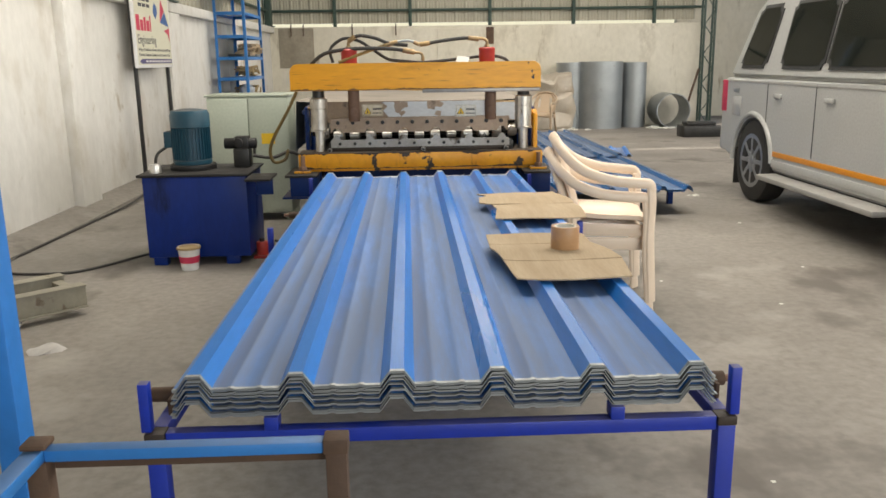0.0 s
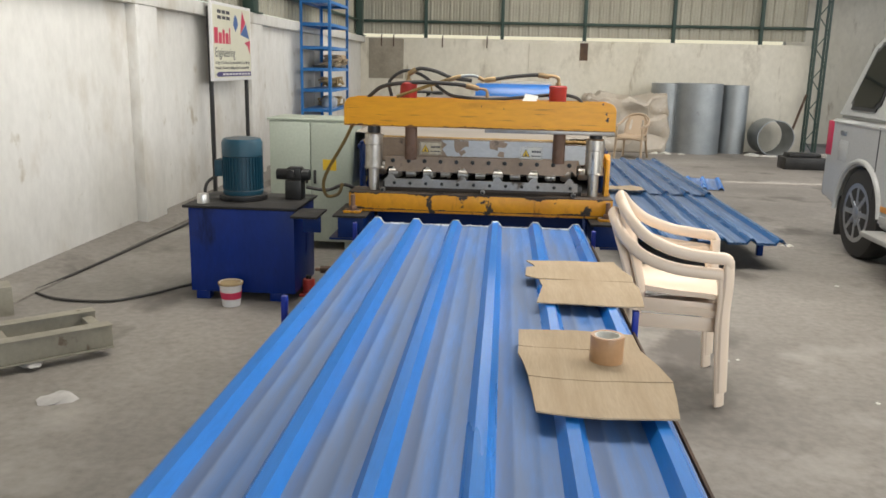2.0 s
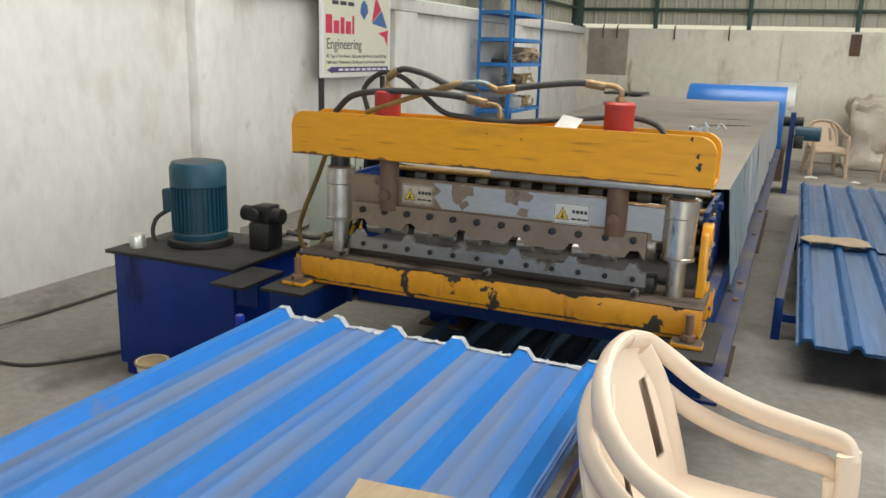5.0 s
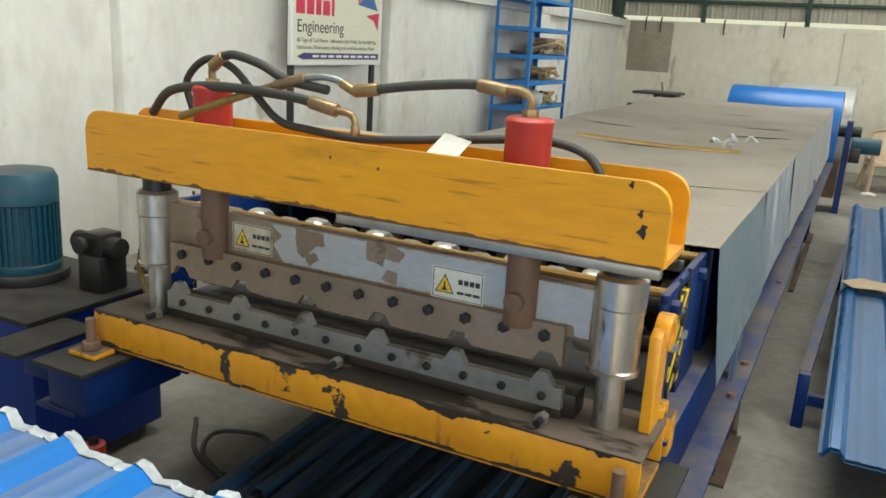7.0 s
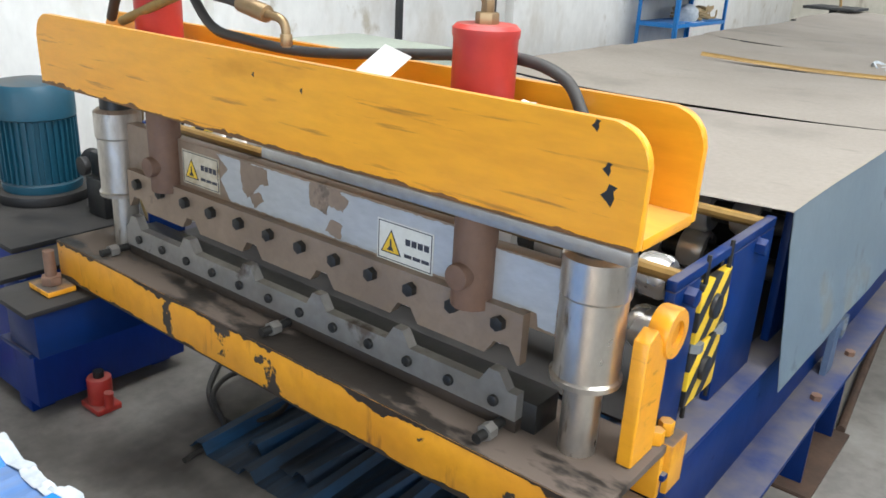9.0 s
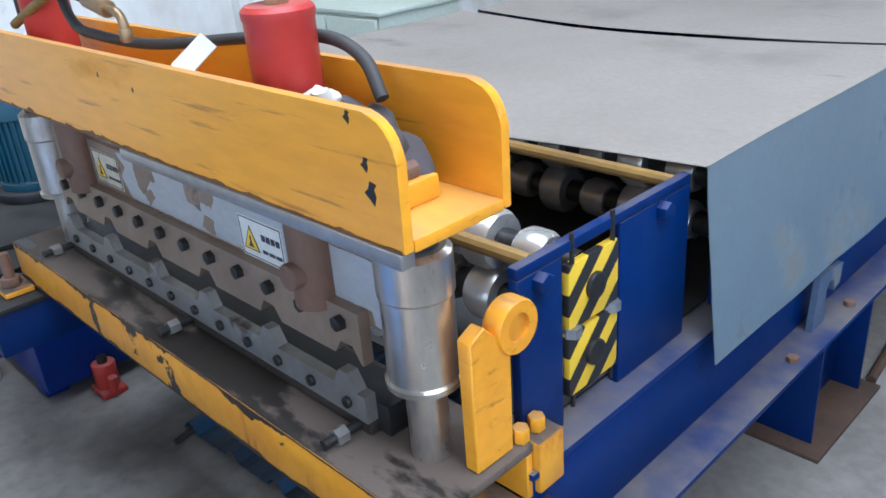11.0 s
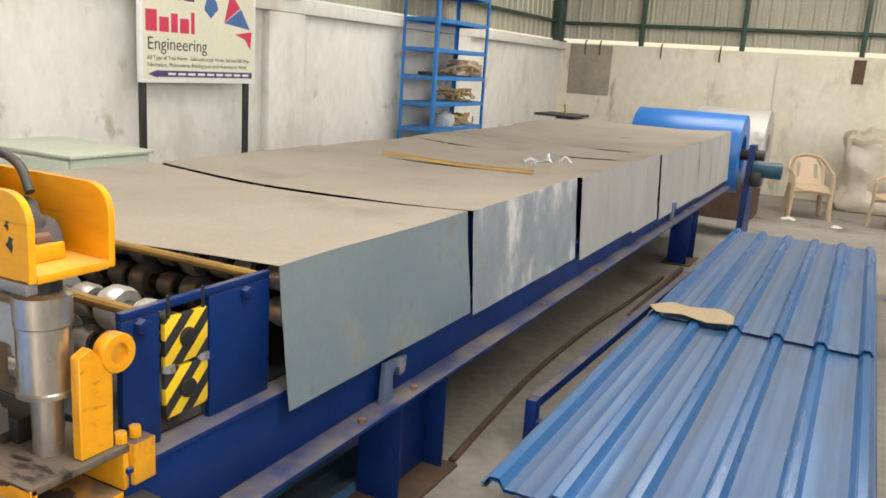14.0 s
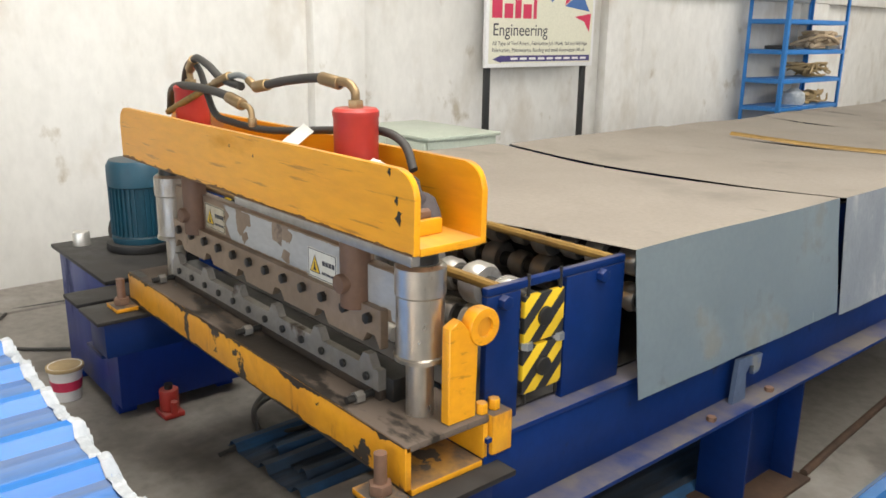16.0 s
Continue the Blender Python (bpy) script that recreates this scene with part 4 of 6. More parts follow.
for s in (-1, 1):
    x = s * 0.700 + XC
    hz = new("bearing_guard")
    hz.parent = bed
    hz.location = (x + s * 0.004, 0.555, 0.785)
    for z in (-0.058, 0.058):
        gd = part("hazard_plate", box(-0.010, 0.004, -0.062, 0.062, z - 0.054, z + 0.054, 0.002), "hazard", hz, "black and yellow hazard striped plate")
        part("bearing_cap", rod((-0.005, 0, z), (0.012, 0, z), 0.022, seg=20, bevel=0.003), "bolt", gd)
    for y in (-0.05, 0.05):
        part("spring_bolt", rod((0, y, -0.135), (0, y, 0.16), 0.004, seg=10), "bolt", hz)
        part("spring_nut", rod((0, y, -0.008), (0, y, 0.008), 0.015, seg=6), "zinc", hz)


# ---------------------------------------------------------------- loose cover sheets over the bed
def cover(y0, y1, zbot, skirt_mat, x_left=-0.83, seed=0, lift=0.0, flare=0.0, slant=0.0):
    rnd = random.Random(seed)
    cv = thing("cover_sheet", "bent galvanised sheet laid over the bed, thick brown dust on top", "cover sheet", group="cover sheets over the machine")
    nx, ny, th = 22, 10, 0.0016
    own = bmesh.new()

    def z_at(u, v):
        sag = -0.026 * math.sin(math.pi * u) * (0.35 + 0.65 * abs(2 * v - 1)) + 0.010 * noise.noise(Vector((u * 3 + seed, v * 2, seed * 1.7)))
        return 0.947 + lift * v + sag
    grid = [[(x_left + (0.712 - x_left) * i / nx, y0 + (y1 - y0) * j / ny + slant * (i / nx), z_at(i / nx, j / ny)) for i in range(nx + 1)] for j in range(ny + 1)]
    for off in (0, -th):
        vs = [[own.verts.new((x, y, z + off)) for x, y, z in row] for row in grid]
        for j in range(ny):
            for i in range(nx):
                own.faces.new((vs[j][i], vs[j][i + 1], vs[j + 1][i + 1], vs[j + 1][i]))
    part("top", own, "dusty_top", cv, "sheet top under brown dust")
    own = bmesh.new()
    rows = []
    for i in range(7):
        u = i / 6
        rows.append([own.verts.new((0.713 + (0.028 + flare) * u ** 1.1 + 0.004 * noise.noise(Vector((u * 2, j * 0.5, seed))), grid[j][nx][1], grid[j][nx][2] * (1 - u) + zbot * u)) for j in range(ny + 1)])
    for a, b in zip(rows, rows[1:]):
        for j in range(ny):
            own.faces.new((a[j], a[j + 1], b[j + 1], b[j]))
    back_side = bmesh.ops.duplicate(own, geom=own.faces[:] + own.verts[:] + own.edges[:])
    for v in [g for g in back_side["geom"] if isinstance(g, bmesh.types.BMVert)]:
        v.co.x -= 0.0016
    part("skirt", own, skirt_mat, cv, "hanging galvanised side flap")
    own = bmesh.new()
    rows = [[own.verts.new((x_left - 0.001 - 0.02 * u, grid[j][0][1], grid[j][0][2] * (1 - u) + 0.62 * u)) for j in range(ny + 1)] for u in (0, 0.5, 1)]
    for a, b in zip(rows, rows[1:]):
        for j in range(ny):
            own.faces.new((a[j], a[j + 1], b[j + 1], b[j]))
    part("far_flap", own, skirt_mat, cv)
    return cv


cover(0.83, 1.86, 0.585, "zinc_blue", seed=1, flare=0.012)
cover(1.91, 3.06, 0.560, "zinc_bloom", seed=2, lift=0.006, x_left=-0.80)
cover(3.10, 4.12, 0.535, "zinc_warm", seed=3, x_left=-0.80, slant=0.04)
cover(4.14, 4.78, 0.515, "zinc_warm", seed=4, x_left=-0.82, lift=0.01)
cover(4.84, 6.20, 0.500, "zinc_warm", seed=5, x_left=-0.84)
cover(6.22, 7.80, 0.490, "zinc_warm", seed=6, x_left=-0.95, lift=0.02)
band = tube([(-0.40, 3.085, 0.953), (0.05, 3.13, 0.936), (0.45, 3.16, 0.94)], 0.012, 8, flat=0.25)
tagged(part("strap", band, "ochre_rod"), "dull yellow strap caught between the cover sheets", "strap")
def film_scrap(x, y, z):
    bm = None
    rnd = random.Random(7)
    for k in range(6):
        a = rnd.uniform(0, 6.28)
        p = [(x + rnd.uniform(-0.09, 0.09), y + rnd.uniform(-0.12, 0.12), z + 0.004)]
        for _ in range(4):
            a += rnd.uniform(-1.2, 1.2)
            p.append((p[-1][0] + 0.045 * math.cos(a), p[-1][1] + 0.055 * math.sin(a), max(z + 0.003, z + rnd.uniform(-0.02, 0.05))))
        bm = tube(p, 0.008, 6, 5, bm, flat=0.5)
    return bm


tagged(part("plastic_wrap", film_scrap(0.36, 3.62, 0.932), "film"), "crumpled clear plastic strap on the dusty cover", "plastic wrap")


# ---------------------------------------------------------------- stack of blue roofing sheets on its rack
rack = thing("outfeed_rack", "blue painted square-tube rack carrying finished roofing sheets", "rack")
for y in (-3.19, -1.68, -0.36):
    for x in (-0.60, 0.545):
        out = 0.016 if x > 0 else -0.016
        part("leg", box(x - 0.018, x + 0.018, y - 0.018, y + 0.018, 0.007, 0.478, 0.002), "rack_blue", rack)
        # solid cap; its dark colour stands in for shade inside the open tube
        part("leg_cap", box(x - 0.020, x + 0.020, y - 0.020, y + 0.020, 0.4785, 0.498, 0.003), "bare_dark", rack, "solid dark cap coloured like the shaded open tube end")
        part("stop_post", box(x - 0.010 + out, x + 0.010 + out, y - 0.012, y + 0.012, 0.4985, 0.60, 0.002), "rack_blue", rack)
        part("foot_plate", box(x - 0.05, x + 0.05, y - 0.05, y + 0.05, 0, 0.006, 0.001), "rust_steel", rack)
    part("cross_bar", box(-0.579, 0.524, y - 0.015, y + 0.015, 0.468, 0.498, 0.002), "rack_blue", rack)
    for x in (-0.37, 0.32):
        part("packer", box(x - 0.014, x + 0.014, y - 0.02, y + 0.02, 0.4985, 0.527, 0.002), "rack_blue", rack)
for x in (-0.592, 0.556):
    part("side_rail", box(x - 0.004, x + 0.004, -3.12, -0.30, 0.4985, 0.532, 0.001), "rust_steel", rack, "rusty side angle")
for x in (-0.60, 0.545):
    out = 0.045 if x > 0 else -0.045
    part("long_bar", box(x - 0.015, x + 0.015, -3.168, -1.702, 0.468, 0.497, 0.002), "rack_blue", rack)
    part("long_bar", box(x - 0.015, x + 0.015, -1.658, -0.382, 0.468, 0.497, 0.002), "rack_blue", rack)
    for y in (-3.06, -1.0):
        rl = part("roller", rod((x, y, 0.52), (x + out, y, 0.52), 0.016, seg=14), "rust_steel", rack)
        part("roller_pin", rod((x + out, y, 0.52), (x + out * 1.5, y, 0.52), 0.008, seg=10), "rust_pin", rl)


def sheet_thing(mat, label, group, x0, length, ends=True, seed=0, ny=1):
    sh = thing("roofing_sheet", label, "roofing sheet", group=group)
    part("sheet", ribbed(x0, 6, 0.2, length, ny=ny), mat, sh)
    if ends:
        near = ribbed(x0, 6, 0.2, 0.010, thick=0.0026)
        bmesh.ops.translate(near, vec=(0, -0.004, 0.0008), verts=near.verts)
        part("cut_edge", near, "zinc", sh, "bare galvanised cut edge")
        film = ribbed(x0, 6, 0.2, 0.024, thick=0.0008, ny=4, wave=0.003, seed=seed)
        bmesh.ops.translate(film, vec=(0, length - 0.012, 0.0028), verts=film.verts)
        for v in film.verts:
            v.co.y += 0.011 * noise.noise(Vector((v.co.x * 24, seed, 0.3)))
        part("protective_film", film, "film", sh, "crumpled white protective film edge")
    return sh


first = sheet_thing("sheet_blue", "ribbed bright blue roofing sheet with grey dust in the pans", "stacked blue roofing sheets", -0.52, 2.93, seed=3)
first.matrix_world = pose(0, -3.19, 0.5825)
rnd = random.Random(11)
for k in range(1, 14):
    copy_thing(first, pose(rnd.uniform(-0.004, 0.004), -3.19 + rnd.uniform(-0.012, 0.014), 0.5825 - 0.0042 * k))


def board(name, outline, z, label, seed):
    """A torn piece of corrugated cardboard with a soft bow."""
    bm = prism(outline, "z", 0.0, 0.004)
    bmesh.ops.triangulate(bm, faces=bm.faces[:])
    bmesh.ops.subdivide_edges(bm, edges=bm.edges[:], cuts=3, use_grid_fill=True)
    c = Vector((sum(p[0] for p in outline) / len(outline), sum(p[1] for p in outline) / len(outline), 0))
    for v in bm.verts:
        d = v.co - c
        v.co.z += z + 0.007 * noise.noise(Vector((v.co.x * 5, v.co.y * 5, seed))) + 0.02 * max(0, abs(d.x) - 0.12) - 0.004 * math.cos(v.co.y * 18)
    ob = part(name, bm, "cardboard")
    return tagged(ob, label, "cardboard") if label else ob


def folded(label, panels, z, seed):
    th = thing("cardboard_piece", label, "cardboard")
    for k, outline in enumerate(panels):
        ob = board("panel", outline, z, "", seed + k)
        ob.parent = th


folded("torn flat brown cardboard lying on the blue sheets", [
    [(0.215, -1.09), (0.40, -1.075), (0.565, -1.06), (0.575, -1.25), (0.60, -1.33), (0.595, -1.385), (0.42, -1.378), (0.255, -1.385), (0.205, -1.345), (0.21, -1.25), (0.245, -1.22)],
    [(0.255, -1.388), (0.42, -1.381), (0.595, -1.388), (0.60, -1.48), (0.585, -1.69), (0.42, -1.70), (0.235, -1.69), (0.262, -1.50)]], 0.618, 1)
folded("creased brown cardboard under a roll of tape", [
    [(0.17, -2.0), (0.33, -1.985), (0.50, -2.0), (0.505, -2.135), (0.34, -2.142), (0.168, -2.13)],
    [(0.168, -2.133), (0.34, -2.145), (0.505, -2.138), (0.515, -2.20), (0.545, -2.36), (0.36, -2.372), (0.188, -2.36), (0.165, -2.20)],
    [(0.188, -2.363), (0.36, -2.375), (0.545, -2.363), (0.535, -2.46), (0.515, -2.59), (0.35, -2.60), (0.20, -2.58), (0.195, -2.45)]], 0.619, 4)
tape = thing("tape_roll", "roll of brown parcel tape standing on cardboard", "tape", at=(0.395, -2.24, 0.627))
part("tape_body", lathe([(0.034, 0), (0.043, 0), (0.044, 0.003), (0.044, 0.069), (0.043, 0.072), (0.034, 0.072), (0.034, 0)]), "tape", tape)
part("core", lathe([(0.030, 0.001), (0.034, 0.001), (0.034, 0.071), (0.030, 0.071), (0.030, 0.001)]), "paper", tape, "white printed cardboard core")

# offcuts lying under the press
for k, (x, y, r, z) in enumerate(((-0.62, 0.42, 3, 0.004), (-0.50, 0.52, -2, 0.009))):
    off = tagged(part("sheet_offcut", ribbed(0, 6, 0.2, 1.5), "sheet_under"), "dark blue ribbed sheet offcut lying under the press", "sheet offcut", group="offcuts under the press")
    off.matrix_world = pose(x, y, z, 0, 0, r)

# ---------------------------------------------------------------- hydraulic power pack
pack = thing("power_pack", "deep-blue hydraulic oil tank with a black oily lid", "power pack", at=(-1.385, 0.44, 0))
part("tank", box(-0.305, 0.315, -0.245, 0.245, 0.05, 0.545, 0.006), "blue_paint_lit", pack, "glossy blue tank")
part("lid", box(-0.33, 0.335, -0.268, 0.265, 0.5455, 0.561, 0.002), "black", pack, "black oily lid")
for x in (-0.24, 0.2):
    for y in (-0.2, 0.2):
        part("foot", box(x - 0.04, x + 0.04, y - 0.035, y + 0.035, 0, 0.0495, 0.003), "blue_paint_lit", pack)
mot = part("motor", lathe([(0.0, 0.594), (0.115, 0.594), (0.118, 0.604), (0.118, 0.619), (0.108, 0.624), (0.108, 0.819), (0.120, 0.824), (0.120, 0.901), (0.108, 0.924), (0.05, 0.934), (0.0, 0.934)], (-0.06, 0.02, 0), seg=40), "teal_motor", pack, "teal electric motor")
for k in range(36):
    a = 2 * math.pi * k / 36
    own = box(0.104, 0.119, -0.0022, 0.0022, 0.626, 0.819)
    bmesh.ops.transform(own, matrix=Matrix.Translation((-0.06, 0.02, 0)) @ Matrix.Rotation(a, 4, "Z"), verts=own.verts)
    part("fin", own, "teal_motor", mot)
part("flange", rod((-0.06, 0.02, 0.5615), (-0.06, 0.02, 0.5935), 0.142, seg=36, bevel=0.004), "black", mot)
part("terminal_box", box(-0.215, -0.165, -0.04, 0.07, 0.699, 0.799, 0.008), "teal_motor", mot)
part("filler_cap", lathe([(0.0, 0.5615), (0.034, 0.5615), (0.034, 0.609), (0.03, 0.617), (0.0, 0.619)], (-0.24, -0.17, 0)), "chrome", pack, "bright filler cap")
vb = part("valve_block", box(0.19, 0.29, 0.03, 0.14, 0.5615, 0.679, 0.006), "bolt", pack, "dark valve block")
part("solenoid", rod((0.13, 0.085, 0.709), (0.33, 0.085, 0.709), 0.034, seg=18, bevel=0.004), "black", vb)
part("valve_body", box(0.20, 0.285, 0.045, 0.13, 0.68, 0.754, 0.006), "bolt", vb)
part("gauge", rod((0.23, 0.02, 0.719), (0.23, 0.0, 0.719), 0.028, seg=20, bevel=0.003), "black", vb)
hose("motor_cable", [(-1.60, 0.45, 0.70), (-1.65, 0.42, 0.66), (-1.66, 0.40, 0.60), (-1.64, 0.40, 0.548)], 0.012, "hose", "black cable from the motor to the tank lid")
hose("floor_cable", [(-2.61, 0.14, 0.010), (-2.45, 0.05, 0.010), (-2.25, 0.02, 0.010), (-2.08, 0.06, 0.010), (-1.93, 0.24, 0.010), (-1.82, 0.43, 0.010), (-1.70, 0.56, 0.012)], 0.010, "hose", "black power cable lying on the concrete floor")
hose("floor_cable", [(-1.02, 0.80, 0.012), (-0.85, 0.62, 0.012), (-0.66, 0.56, 0.012), (-0.60, 0.70, 0.014), (-0.72, 0.82, 0.016), (-0.86, 0.74, 0.030), (-0.80, 0.60, 0.032), (-0.64, 0.52, 0.014), (-0.60, 0.36, 0.012)], 0.011, "hose", "coiled black cable on the floor under the press")
hose("floor_cable", [(-2.62, 3.3, 0.012), (-2.55, 2.4, 0.010), (-2.58, 1.6, 0.010), (-2.62, 0.6, 0.010), (-2.7, -0.6, 0.010)], 0.012, "hose", "dark cable along the foot of the wall")

bucket = thing("paint_bucket", "small white plastic paint bucket, dirty, on the floor", "bucket", at=(-1.42, 0.10, 0))
part("bucket_body", lathe([(0.0, 0.002), (0.050, 0.0), (0.064, 0.128), (0.067, 0.130), (0.067, 0.140), (0.060, 0.140), (0.048, 0.02), (0.0, 0.018)]), "sign_white", bucket)
part("printed_band", lathe([(0.0560, 0.045), (0.0612, 0.085)]), "ink_red", bucket, "red printed band")
part("rim", lathe([(0.066, 0.126), (0.071, 0.128), (0.071, 0.139), (0.066, 0.142), (0.062, 0.139)]), "rope", bucket)
jack = thing("bottle_jack", "small red bottle jack on the floor", "jack", at=(-1.03, 0.36, 0))
part("base", box(-0.05, 0.05, -0.04, 0.04, 0, 0.02, 0.005), "red_paint", jack)
part("cylinder", rod((0, 0, 0.0205), (0, 0, 0.105), 0.036, seg=24, bevel=0.004), "red_paint", jack)
part("ram", rod((0, 0, 0.1055), (0, 0, 0.125), 0.016, seg=16), "bolt", jack)
part("pump", rod((0.045, 0, 0.0205), (0.05, 0, 0.07), 0.014, seg=14), "red_paint", jack)

# ---------------------------------------------------------------- control cabinet
cab = thing("control_cabinet", "pale green two-door electrical cabinet beside the bed", "cabinet", at=(-1.30, 1.6, 0))
part("body", box(-0.31, 0.30, 0.0, 0.42, 0.06, 0.955, 0.006), "cabinet", cab)
part("top_cap", box(-0.325, 0.315, -0.012, 0.435, 0.956, 0.972, 0.003), "cabinet", cab)
for x0, x1, hx in ((-0.302, -0.004, -0.03), (0.004, 0.292, 0.03)):
    dr = part("door", box(x0, x1, -0.018, -0.001, 0.075, 0.945, 0.004), "cabinet", cab)
    part("handle", box(hx - 0.010, hx + 0.010, -0.030, -0.0185, 0.50, 0.60, 0.004), "black_paint", dr)
for x in (-0.28, 0.27):
    part("foot", box(x - 0.03, x + 0.03, 0.02, 0.40, 0, 0.0595, 0.003), "cabinet", cab)
part("sticker", box(0.09, 0.19, -0.0195, -0.0182, 0.60, 0.68), "label_yellow", cab, "yellow warning sticker")

# ---------------------------------------------------------------- sign board on black legs
sign = thing("sign_board", "cream printed sign board on two black legs by the wall", "sign", at=(-2.72, 4.14, 0))
FACE = Matrix(((0, 0, 1, 0), (1, 0, 0, 0), (0, 1, 0, 0), (0, 0, 0, 1)))   # board plane: right is +y, up is +z


def print_on(name, bm, mat, depth, parent=None, label=""):
    bmesh.ops.transform(bm, matrix=Matrix.Translation((depth, 0, 0)) @ FACE, verts=bm.verts)
    return part(name, bm, mat, parent or sign, label)


W, Z0, Z1 = 0.61, 1.17, 1.925
part("board", box(-0.018, 0.012, -W, W, Z0, Z1, 0.003), "sign_white", sign, "white framed board")
print_on("printed_face", box(-W + 0.03, W - 0.03, Z0 + 0.03, Z1 - 0.03, 0, 0.0008), "sign_cream", 0.0125, label="cream printed face")
for y in (-0.55, 0.545):
    part("leg", box(-0.048, -0.019, y - 0.026, y + 0.026, 0.0, Z1 - 0.05, 0.002), "black_paint", sign)
# company name stands as plain red blocks
xx = -0.555
for wch, hch in ((0.105, 0.150), (0.09, 0.105), (0.065, 0.135), (0.09, 0.105), (0.035, 0.155)):
    print_on("name_block", prism([(xx, 1.532), (xx + wch, 1.532), (xx + wch, 1.532 + hch), (xx, 1.532 + hch)], "z", 0, 0.0008), "ink_red", 0.0138)
    xx += wch + 0.022
print_on("lettering", text_mesh("Engineering", 0.128, at=(-0.545, 1.405)), "ink_dark", 0.0140)
print_on("lettering", text_mesh("All Type of Tool Room , Fabrication Job Work, Std and IRB Pipe", 0.041, at=(-0.545, 1.335)), "ink_dark", 0.0140)
print_on("lettering", text_mesh("Fabrication, Maintenance, Roofing and small Automation Work", 0.041, at=(-0.545, 1.285)), "ink_dark", 0.0140)
print_on("address_band", prism([(-0.54, 1.232), (-0.45, 1.205), (-0.45, 1.212), (0.565, 1.212), (0.565, 1.258), (-0.45, 1.258), (-0.45, 1.262)], "z", 0, 0.0008), "ink_purple", 0.0138, label="dark purple arrow band")
for k in range(9):
    print_on("address_bar", prism([(-0.35 + k * 0.1, 1.226), (-0.275 + k * 0.1, 1.226), (-0.275 + k * 0.1, 1.243), (-0.35 + k * 0.1, 1.243)], "z", 0, 0.0006), "sign_white", 0.0150)
for r in range(2):
    for k in range(3):
        print_on("number_bar", prism([(-0.45 + 0.13 * k, 1.82 - 0.055 * r), (-0.345 + 0.13 * k, 1.82 - 0.055 * r), (-0.345 + 0.13 * k, 1.852 - 0.055 * r), (-0.45 + 0.13 * k, 1.852 - 0.055 * r)], "z", 0, 0.0006), "ink_dark", 0.0140)
print_on("emblem", prism([(0.02, 1.72), (0.09, 1.66), (0.17, 1.73), (0.15, 1.79), (0.09, 1.83), (0.04, 1.79)], "z", 0, 0.0008), "ink_blue", 0.0138)
print_on("emblem", prism([(0.24, 1.64), (0.31, 1.88), (0.42, 1.76)], "z", 0, 0.0008), "ink_red", 0.0138)
print_on("emblem", prism([(0.24, 1.635), (0.54, 1.60), (0.43, 1.755)], "z", 0, 0.0008), "ink_blue", 0.0138)
print_on("emblem", prism([(0.36, 1.555), (0.56, 1.585), (0.545, 1.44), (0.48, 1.52)], "z", 0, 0.0008), "ink_red", 0.0138)

# ---------------------------------------------------------------- blue storage rack against the wall
shelf = thing("storage_rack", "tall blue angle-iron storage rack against the wall", "shelving", at=(-2.58, 7.95, ground(7.95)))
LEVELS = (0.40, 0.82, 1.10, 1.39, 1.69, 2.01, 2.32, 2.64)
for x in (-0.20, 0.20):
    for y in (-0.65, 0.65):
        pp = part("post", box(x - 0.02, x + 0.02, y - 0.004, y + 0.004, 0, 2.9, 0.001), "blue_rack", shelf)
        part("flange", box(x - 0.004 + (0.017 if x > 0 else -0.017), x + 0.004 + (0.017 if x > 0 else -0.017), y - (0.04 if y > 0 else 0), y + (0.04 if y < 0 else 0), 0, 2.9, 0.001), "blue_rack", pp)
for z in LEVELS:
    lv = part("level", box(-0.185, 0.185, -0.64, 0.64, z + 0.020, z + 0.026, 0.001), "blue_rack", shelf)
    for x in (-0.2, 0.2):
        part("beam", box(x - 0.006 + (0.012 if x > 0 else -0.012), x + 0.006 + (0.012 if x > 0 else -0.012), -0.645, 0.645, z - 0.02, z + 0.02, 0.001), "blue_rack", lv)
    for y in (-0.65, 0.65):
        part("end_beam", box(-0.18, 0.18, y - 0.009, y - 0.001, z - 0.02, z + 0.02, 0.001), "blue_rack", lv)
GZ = ground(7.95)


def tangle(x, y, z, r, n, mat, name, label, seed, cat, sx=0.16, sy=0.22, sz=0.14):
    rnd = random.Random(seed)
    bm = None
    for _ in range(n):
        p = [(x + rnd.uniform(-sx, sx), y + rnd.uniform(-sy, sy), z + r + rnd.uniform(0, sz)) for _ in range(5)]
        bm = tube(p, r, 6, 5, bm)
    return tagged(part(name, bm, mat), label, cat, kind="stuff")


tangle(-2.54, 8.15, 1.126 + GZ, 0.010, 16, "rope", "rope_bundle", "tangled straw-coloured rope bundle on the rack", 3, "rope")
tangle(-2.54, 8.10, 0.846 + GZ, 0.011, 18, "rope", "rope_bundle", "loose straw rope and rags on the rack", 4, "rope", sy=0.3)
tangle(-2.50, 8.20, 1.416 + GZ, 0.020, 14, "cardboard", "wire_bundle", "bundle of pale brown scrap wire on the rack", 5, "bundle", sy=0.25, sz=0.16)
sack = lathe([(0.0, 0.0), (0.10, 0.0), (0.13, 0.05), (0.11, 0.12), (0.04, 0.17), (0.0, 0.175)], (0, 0, 0), seg=20)
for v in sack.verts:
    v.co += Vector((noise.noise(v.co * 9), noise.noise(v.co * 9 + Vector((2, 2, 2))), 0)) * 0.03
sk = tagged(part("plastic_sack", sack, "film"), "crumpled white plastic sack on the rack", "sack")
sk.location = (-2.50, 7.85, 0.846 + GZ)
bx = tagged(part("metal_box", box(-0.1, 0.12, -0.14, 0.14, 0, 0.15, 0.01), "zinc"), "dull grey metal box on the rack", "box")
